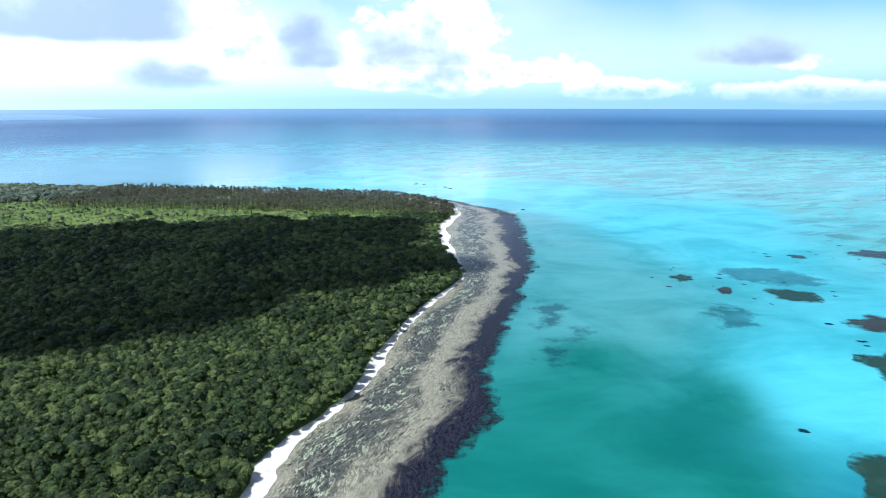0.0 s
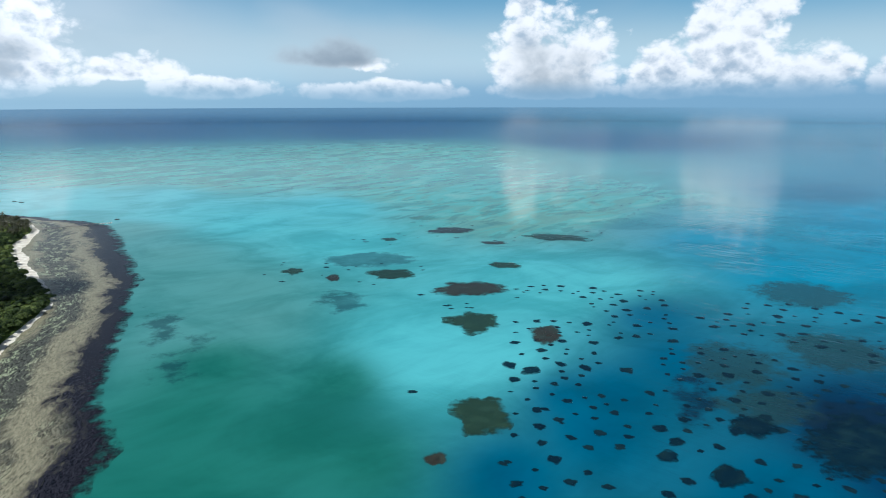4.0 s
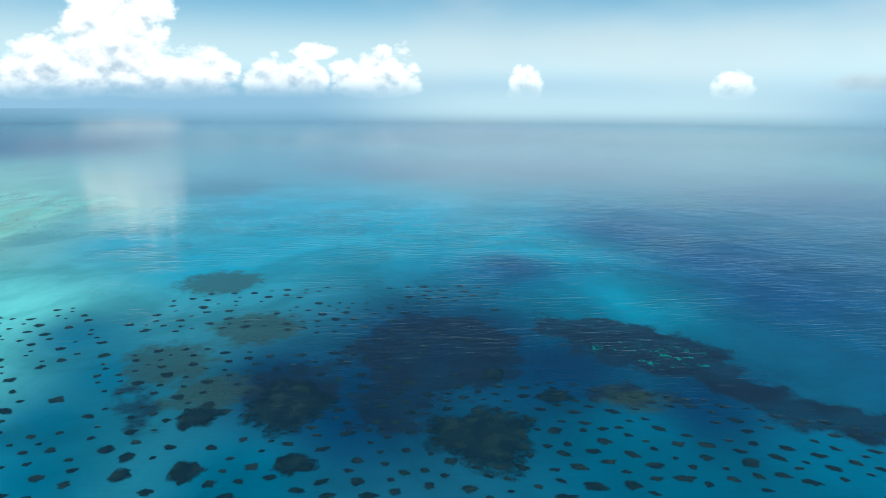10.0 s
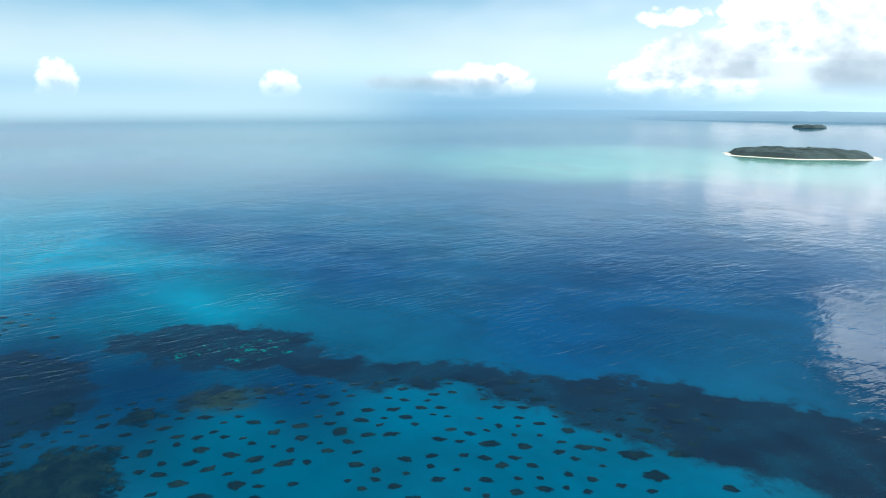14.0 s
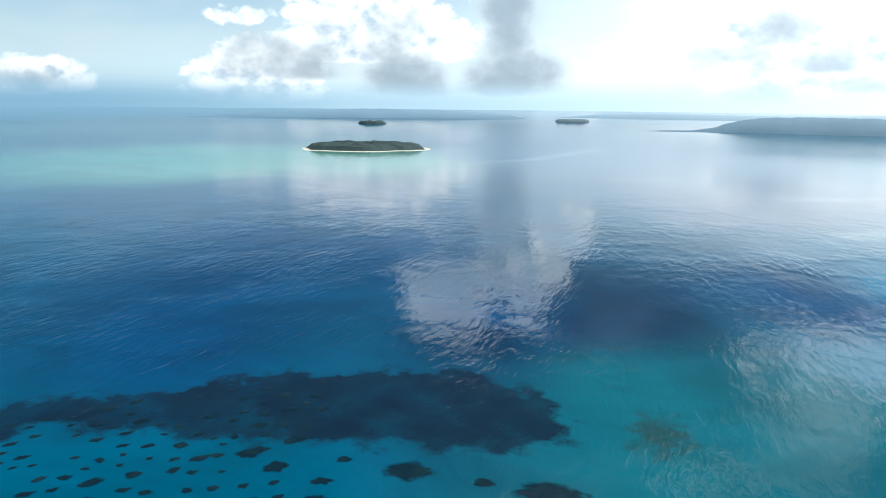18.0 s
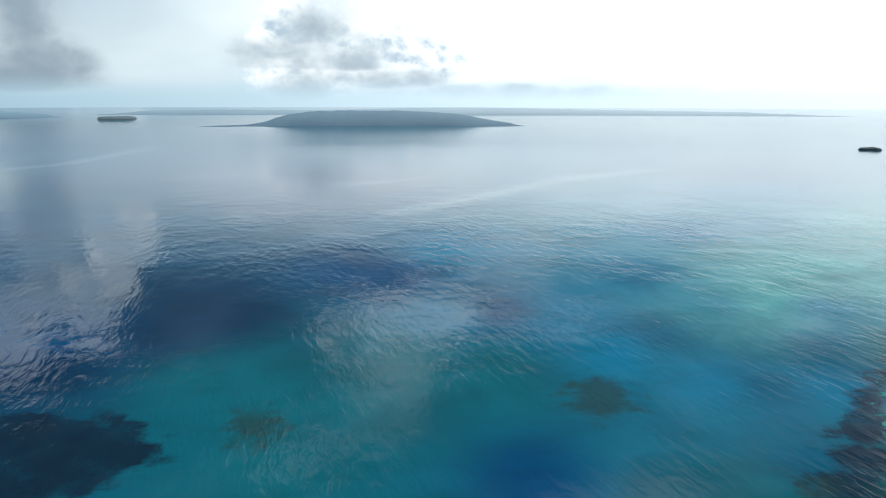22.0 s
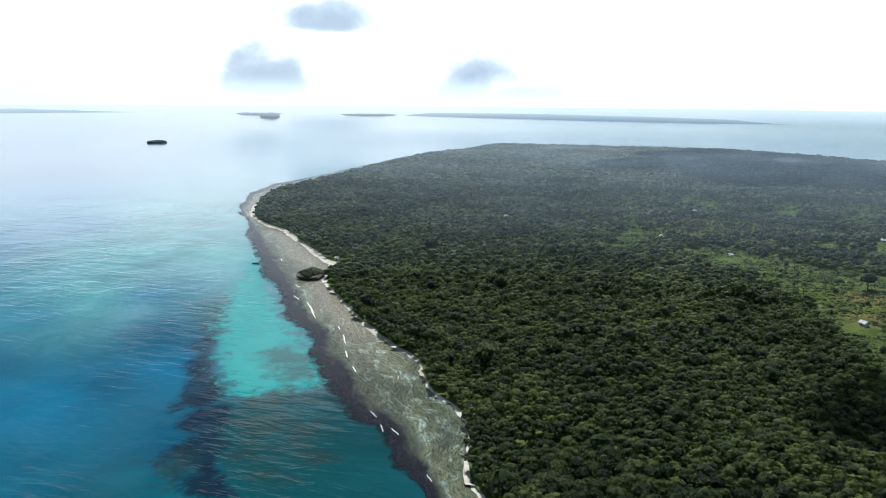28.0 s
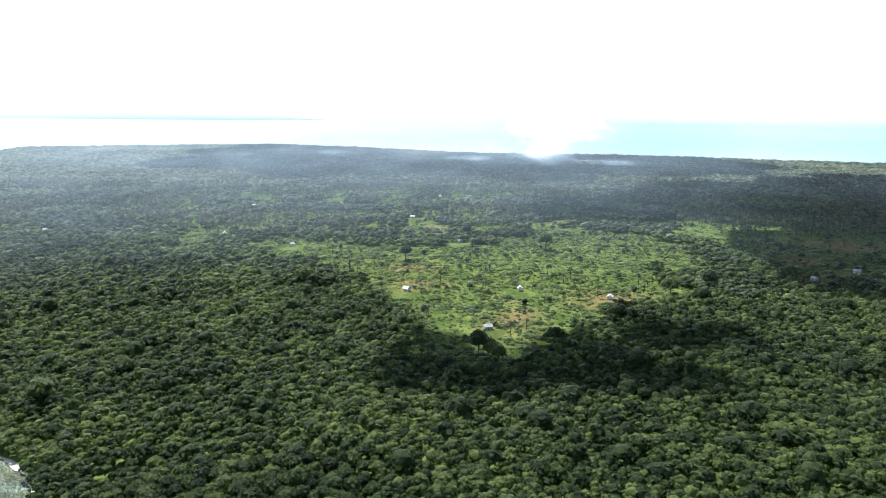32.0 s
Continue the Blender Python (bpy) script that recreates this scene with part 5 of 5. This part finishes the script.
# ---------------------------------------------------------------- single trees
def part(name, verts, faces, mat, parent, label="", soft=False):
    me = bpy.data.meshes.new(name)
    me.from_pydata([tuple(v) for v in verts], [], [tuple(f) for f in faces])
    me.materials.append(mat)
    if soft:
        me.polygons.foreach_set("use_smooth", np.ones(len(me.polygons), bool))
    ob = new(name, me)
    ob.parent = parent
    if label:
        ob["label"] = label
    return ob


def tube(path, sides=6):
    """A tapered tube along rows of x, y, z, radius."""
    verts, faces = [], []
    for i, (x, y, z, r) in enumerate(path):
        for j in range(sides):
            a = 2 * math.pi * j / sides
            verts.append((x + r * math.cos(a), y + r * math.sin(a), z))
        if i:
            for j in range(sides):
                k = (j + 1) % sides
                o = (i - 1) * sides
                faces.append((o + j, o + k, o + sides + k, o + sides + j))
    faces.append(tuple(range(len(verts) - sides, len(verts))))
    return verts, faces


def join(*pieces):
    verts, faces = [], []
    for v, f in pieces:
        o = len(verts)
        verts += list(v)
        faces += [tuple(o + i for i in q) for q in f]
    return verts, faces


def block(x0, x1, y0, y1, z0, z1, cut=0.0):
    """A box, with its top drawn in by cut."""
    c = cut
    v = [(x0, y0, z0), (x1, y0, z0), (x1, y1, z0), (x0, y1, z0), (x0 + c, y0 + c, z1), (x1 - c, y0 + c, z1), (x1 - c, y1 - c, z1), (x0 + c, y1 - c, z1)]
    return v, [(3, 2, 1, 0), (4, 5, 6, 7), (0, 1, 5, 4), (1, 2, 6, 5), (2, 3, 7, 6), (3, 0, 4, 7)]


def make_tree_leaf():
    """Leaves whose tone goes from tree to tree."""
    mat, n, s = surface("tree_leaves", 0.45)
    tree = n.put("ShaderNodeObjectInfo").outputs["Random"]
    isle = n.put("ShaderNodeNewGeometry").outputs["Random Per Island"]
    f = n.math("ADD", n.math("MULTIPLY", tree, 0.55), n.math("MULTIPLY", isle, 0.45))
    where = n.place()
    crinkle = n.noise(where, 1.1, 4.0, 0.7)
    # gap shade painted in: low crinkle darkens the leaf colour
    f = n.math("ADD", f, n.math("MULTIPLY", n.math("SUBTRACT", crinkle, 0.5), 0.9))
    n.wire(n.bump(crinkle, 1.0, 1.3), s["Normal"])
    col = n.ramp(f, [(0.15, (0.010, 0.021, 0.008)), (0.5, (0.038, 0.066, 0.020)), (0.9, (0.145, 0.180, 0.055))])
    n.wire(col, s["Base Color"])
    s["Specular IOR Level"].default_value = 0.24
    let_through(mat, n, col)
    return mat


TREE_LEAF = make_tree_leaf()


def make_tree(seed):
    """A low broad-leaved tree, crown radius 1, standing on z = 0."""
    r = random.Random(seed)
    root = new("tree", None)
    limbs = [tube([(0, 0, -0.3, 0.085), (0.03, 0.02, 0.7, 0.06), (0.05, 0.0, 1.3, 0.035)])]
    for k in range(4):
        a = k * 1.57 + r.uniform(-0.4, 0.4)
        limbs.append(tube([(0.03, 0.02, 0.7, 0.04), (0.28 * math.cos(a), 0.28 * math.sin(a), 1.1, 0.028), (0.5 * math.cos(a), 0.5 * math.sin(a), 1.45, 0.012)], 5))
    part("trunk", *join(*limbs), BARK, root, soft=True)
    v, f = crown_shape(60 + seed, 80, 0.19, 0.8, 9)
    part("crown", v + np.array((0, 0, 1.25)), f, TREE_LEAF, root, soft=True)
    return tagged(root, "low broad-leaved tree with a dense green crown", "tree", "trees at the edge of the wood")


kinds = [make_tree(k) for k in range(8)]
for k, (x, y, z, rad, tall, turn, tone) in enumerate(SINGLES):
    ground = float(lift(np.array([x]), np.array([y]))[0])
    m = pose(x, y, ground, 0, 0, math.degrees(turn)) @ Matrix.Scale(rad * 1.05, 4)
    if k < 8:
        kinds[k].matrix_basis = m
    else:
        made = copy_thing(kinds[k % 8], pose(x, y, ground, 0, 0, math.degrees(turn)))
        made.scale = (rad * 1.05,) * 3
# tall dark trees that stand above the rest
for k, (x, y) in enumerate([(-379, 27), (-453, 116), (-531, -108), (-753, 23), (-550, 213), (-516, 172), (-588, -292), (-536, -396), (-314, -194), (-349, -170), (-633, -37),
                            (-684, 100), (-367, 860), (-251, 904), (-385, 20), (-372, 30), (-525, -102), (-538, -113), (-556, 218)]):
    made = copy_thing(kinds[k % 8], pose(x, y, float(lift(np.array([x]), np.array([y]))[0]), 0, 0, k * 70.0))
    made.scale = (5.2 + k % 3, 5.2 + k % 3, 6.0 + k % 3)
    tagged(made, "tall dark tree standing over low scrub", "tree", "tall trees over the scrub")


def make_palm(seed):
    root = new("palm", None)
    v, f = palm_shape(seed, 13)
    part("trunk", *tube([(0, 0, -0.1, 0.016), (v[3][0] * 0.5, v[3][1] * 0.5, 0.5, 0.012), (v[3:6, 0].mean(), v[3:6, 1].mean(), 0.87, 0.010)]), BARK, root, soft=True)
    crown = part("crown", v[6:], f[6:] - 6, FROND, root)
    note(crown, "tone", np.full(len(v) - 6, 0.3 + 0.1 * (seed % 5)))
    return tagged(root, "coconut palm with arching grey-green fronds", "palm", "palms on the point")


kinds = [make_palm(k) for k in range(6)]
rnd = random.Random(9)
spots = []
while len(spots) < 90:
    k = rnd.randrange(len(WOOD))
    x, y = WOOD[k] + np.array((rnd.uniform(-16, -2), rnd.uniform(-6, 4)))
    if 885 < y < 1160 and x > -260:
        spots.append((x, y))
for k, (x, y) in enumerate(spots):
    size = rnd.uniform(10, 14)
    m = pose(x, y, 1.0, 0, 0, rnd.uniform(0, 360))
    made = kinds[k] if k < 6 else copy_thing(kinds[k % 6], m)
    made.matrix_basis = m
    made.scale = (size,) * 3


# ---------------------------------------------------------------- huts
def hut(x, y, turn, wide=6.0, deep=4.5, roof=None, label=""):
    root = new("hut", None)
    root.matrix_basis = pose(x, y, float(lift(np.array([x]), np.array([y]))[0]) - 0.1, 0, 0, turn)
    a, b = wide / 2, deep / 2
    walls = join(block(-a, a, -b, -b + 0.2, 0, 2.3), block(-a, a, b - 0.2, b, 0, 2.3), block(-a, -a + 0.2, -b + 0.2, b - 0.2, 0, 2.3), block(a - 0.2, a, -b + 0.2, b - 0.2, 0, 2.3),
                 ([(-a, -b, 2.3), (-a, b, 2.3), (-a, 0, 3.5), (-a + 0.2, -b, 2.3), (-a + 0.2, b, 2.3), (-a + 0.2, 0, 3.5)], [(0, 1, 2), (3, 5, 4)]),
                 ([(a, -b, 2.3), (a, b, 2.3), (a, 0, 3.5), (a - 0.2, -b, 2.3), (a - 0.2, b, 2.3), (a - 0.2, 0, 3.5)], [(0, 2, 1), (3, 4, 5)]))
    part("wall", *walls, WHITE, root)
    for side in (-1, 1):
        v = [(-a - 0.5, side * (b + 0.6), 2.05), (a + 0.5, side * (b + 0.6), 2.05), (a + 0.5, 0, 3.65), (-a - 0.5, 0, 3.65)]
        v += [(p, q, r + 0.12) for p, q, r in v]
        part("roof_slope", v, [(0, 3, 2, 1), (4, 5, 6, 7), (0, 1, 5, 4), (1, 2, 6, 5), (2, 3, 7, 6), (3, 0, 4, 7)], roof or TIN, root)
    part("door", *block(-0.45, 0.45, -b - 0.03, -b + 0.02, 0.1, 2.05), PLANK, root)
    for w in (-1, 1):
        part("window", *block(w * a * 0.6 - 0.35, w * a * 0.6 + 0.35, -b - 0.03, -b + 0.02, 1.0, 1.8), HULL, root)
    return tagged(root, label or "small hut with a pale sheet-metal roof among scrub", "hut", "huts on the island")


for k, (x, y) in enumerate(HUT_SPOTS):
    hut(x, y, k * 53 % 180, 3.8 + 0.8 * (k % 3), 3.2 + (k % 2) * 0.5)
for x, y in ((-1197, 39), (-1114, -209), (-427, 1150), (-253, 1095)):
    hut(x, y, 20, 6.0, 4.5, THATCH, "small hut with a brown thatched roof")


# ---------------------------------------------------------------- boats and jetty
def boat(x, y, turn, size=1.0, colour=None, label="dark wooden outrigger boat on shallow water"):
    root = new("boat", None)
    root.matrix_basis = pose(x, y, 0.0, 0, 0, turn)
    verts, faces = [], []
    for i in range(9):
        u = -1 + i / 4
        w = 0.75 * (1 - abs(u) ** 2.4) + 0.05
        rise = 0.35 * u * u
        verts += [(u * 4.2 * size, -w * size, (0.85 + rise) * size), (u * 4.0 * size, -w * 0.55 * size, -0.15), (u * 4.0 * size, w * 0.55 * size, -0.15), (u * 4.2 * size, w * size, (0.85 + rise) * size),
                  (u * 4.0 * size, w * 0.8 * size, (0.78 + rise) * size), (u * 3.8 * size, 0, 0.25 * size), (u * 4.0 * size, -w * 0.8 * size, (0.78 + rise) * size)]
    for i in range(8):
        for j in range(7):
            k = (j + 1) % 7
            faces.append((i * 7 + j, i * 7 + k, (i + 1) * 7 + k, (i + 1) * 7 + j))
    faces += [tuple(range(6, -1, -1)), tuple(range(56, 63))]
    part("hull", verts, faces, colour or HULL, root, soft=True)
    for side in (-1, 1):
        part("outrigger", *block(-2.2 * size, 2.2 * size, side * 2.6 * size - 0.12, side * 2.6 * size + 0.12, -0.1, 0.2, 0.04), PLANK, root)
    for u in (-1.2, 1.2):
        part("crossbeam", *block(u * size - 0.07, u * size + 0.07, -2.65 * size, 2.65 * size, 1.0 * size, 1.12 * size), PLANK, root)
        part("strut", *join(block(u * size - 0.05, u * size + 0.05, -2.65 * size, -2.55 * size, 0.1, 1.02 * size), block(u * size - 0.05, u * size + 0.05, 2.55 * size, 2.65 * size, 0.1, 1.02 * size)), PLANK, root)
    part("mast", *tube([(0.6 * size, 0, 0.25, 0.09), (0.6 * size, 0, 5.2 * size, 0.05)]), PLANK, root)
    return tagged(root, label, "boat", "boats on the shallows")


for k, (x, y) in enumerate([(-50, 1289), (-35, 1280), (-16, 1254), (4, 1238), (13, 1221), (113, 975), (-590, -755), (-410, -506), (-213, 1427), (-160, 1390)]):
    boat(x, y, 25 + k * 37, 0.85)
for x, y in ((93, 950), (101, 951)):
    boat(x, y, 15, 0.9, WHITE, "white-painted outrigger boat moored at the jetty")


def jetty():
    root = new("jetty", None)
    root.matrix_basis = pose(28, 944, 0, 0, 0, math.degrees(math.atan2(5, 62)))
    for k in range(31):
        part("plank", *block(k * 2.0, k * 2.0 + 1.92, -0.9, 0.9, 1.35, 1.45), PLANK, root)
    for k in range(11):
        for side in (-0.8, 0.8):
            part("post", *tube([(k * 6.0 + 0.5, side, -0.5, 0.14), (k * 6.0 + 0.5, side, 1.35, 0.12)]), BARK, root)
    for side in (-0.7, 0.7):
        part("beam", *block(0, 62, side - 0.08, side + 0.08, 1.17, 1.35), PLANK, root)
    return tagged(root, "narrow grey wooden jetty on posts across the reef flat", "jetty")


jetty()


# ---------------------------------------------------------------- rock islet and surf
def rock_islet(x, y):
    root = new("rock_islet", None)
    root.matrix_basis = pose(x, y, 0, 0, 0, 40) @ Matrix.Diagonal((1.2, 1.2, 0.75, 1))
    n, verts, faces = 40, [], []
    for i, (k, z) in enumerate(((0.86, -0.3), (0.80, 1.2), (1.0, 2.8), (0.98, 4.0), (0.8, 4.9), (0.4, 5.4))):
        for j in range(n):
            a = 2 * math.pi * j / n
            e = k * (1 + 0.25 * noise.noise((math.cos(a) * 1.6, math.sin(a) * 1.6, 3)) + 0.10 * noise.noise((math.cos(a) * 6, math.sin(a) * 6, z)))
            verts.append((13 * e * math.cos(a), 9.5 * e * math.sin(a), z + 0.5 * noise.noise((math.cos(a) * 4, math.sin(a) * 4, z))))
    verts.append((0, 0, 5.6))
    faces = [tuple(f) for f in grid_faces(6, n, True)] + [(5 * n + j, 5 * n + (j + 1) % n, 6 * n) for j in range(n)]
    part("undercut_rock", verts, faces, ROCK, root)
    r = np.random.RandomState(3)
    for k in range(26):
        a, d = r.uniform(0, 6.28), math.sqrt(r.uniform(0, 1))
        v, f = crown_shape(90 + k % 5, 40, 0.22)
        size = r.uniform(2.4, 4.4)
        part("bush", v * size + np.array((10.5 * d * math.cos(a), 7.5 * d * math.sin(a), 4.6 + 0.6 * (1 - d))), f, TREE_LEAF, root, soft=True)
    return tagged(root, "undercut coral rock islet covered with bushes", "rock islet")


rock_islet(-408, -430)


def surf(x, y, length, width, turn, seed):
    """A short line of breaking foam."""
    n, verts, faces = 18, [], []
    for i in range(n):
        u = -0.5 + i / (n - 1)
        w = 0.5 * width * (1 - (2 * abs(u)) ** 2.2) * (0.7 + 0.8 * abs(noise.noise((u * 7, seed, 0)))) + 0.08
        bend = 0.6 * noise.noise((u * 2.0, seed, 4))
        verts += [(u * length, bend - w, 0.06), (u * length, bend - 0.3 * w, 0.22), (u * length, bend + 0.5 * w, 0.2), (u * length, bend + w, 0.06)]
    faces = [tuple(f) for f in grid_faces(n, 4)]
    ob = part("surf_line", verts, faces, FOAM, None, soft=True)
    ob.matrix_basis = pose(x, y, 0.05, 0, 0, turn)
    return tagged(ob, "short white line of foam breaking on the reef flat", "surf", "lines of surf on the reef")


for k, (x, y, length, width) in enumerate([(-344, -365, 20, 3), (-355, -392, 9, 2), (-289, -277, 8, 2.4), (-274, -257, 7, 2), (-379, -416, 8, 2), (-436, -500, 7, 2.5), (-228, -197, 5, 1.2),
                                           (-237, -210, 5, 1.2), (-334, -352, 16, 3), (-308, -297, 12, 2.4), (-229, -190, 5, 1.4), (-206, -153, 4, 1), (-322, -315, 6, 2)]):
    surf(x, y, length * 1.5, width * 0.4, 57 + 9 * math.sin(k * 2.0), k)
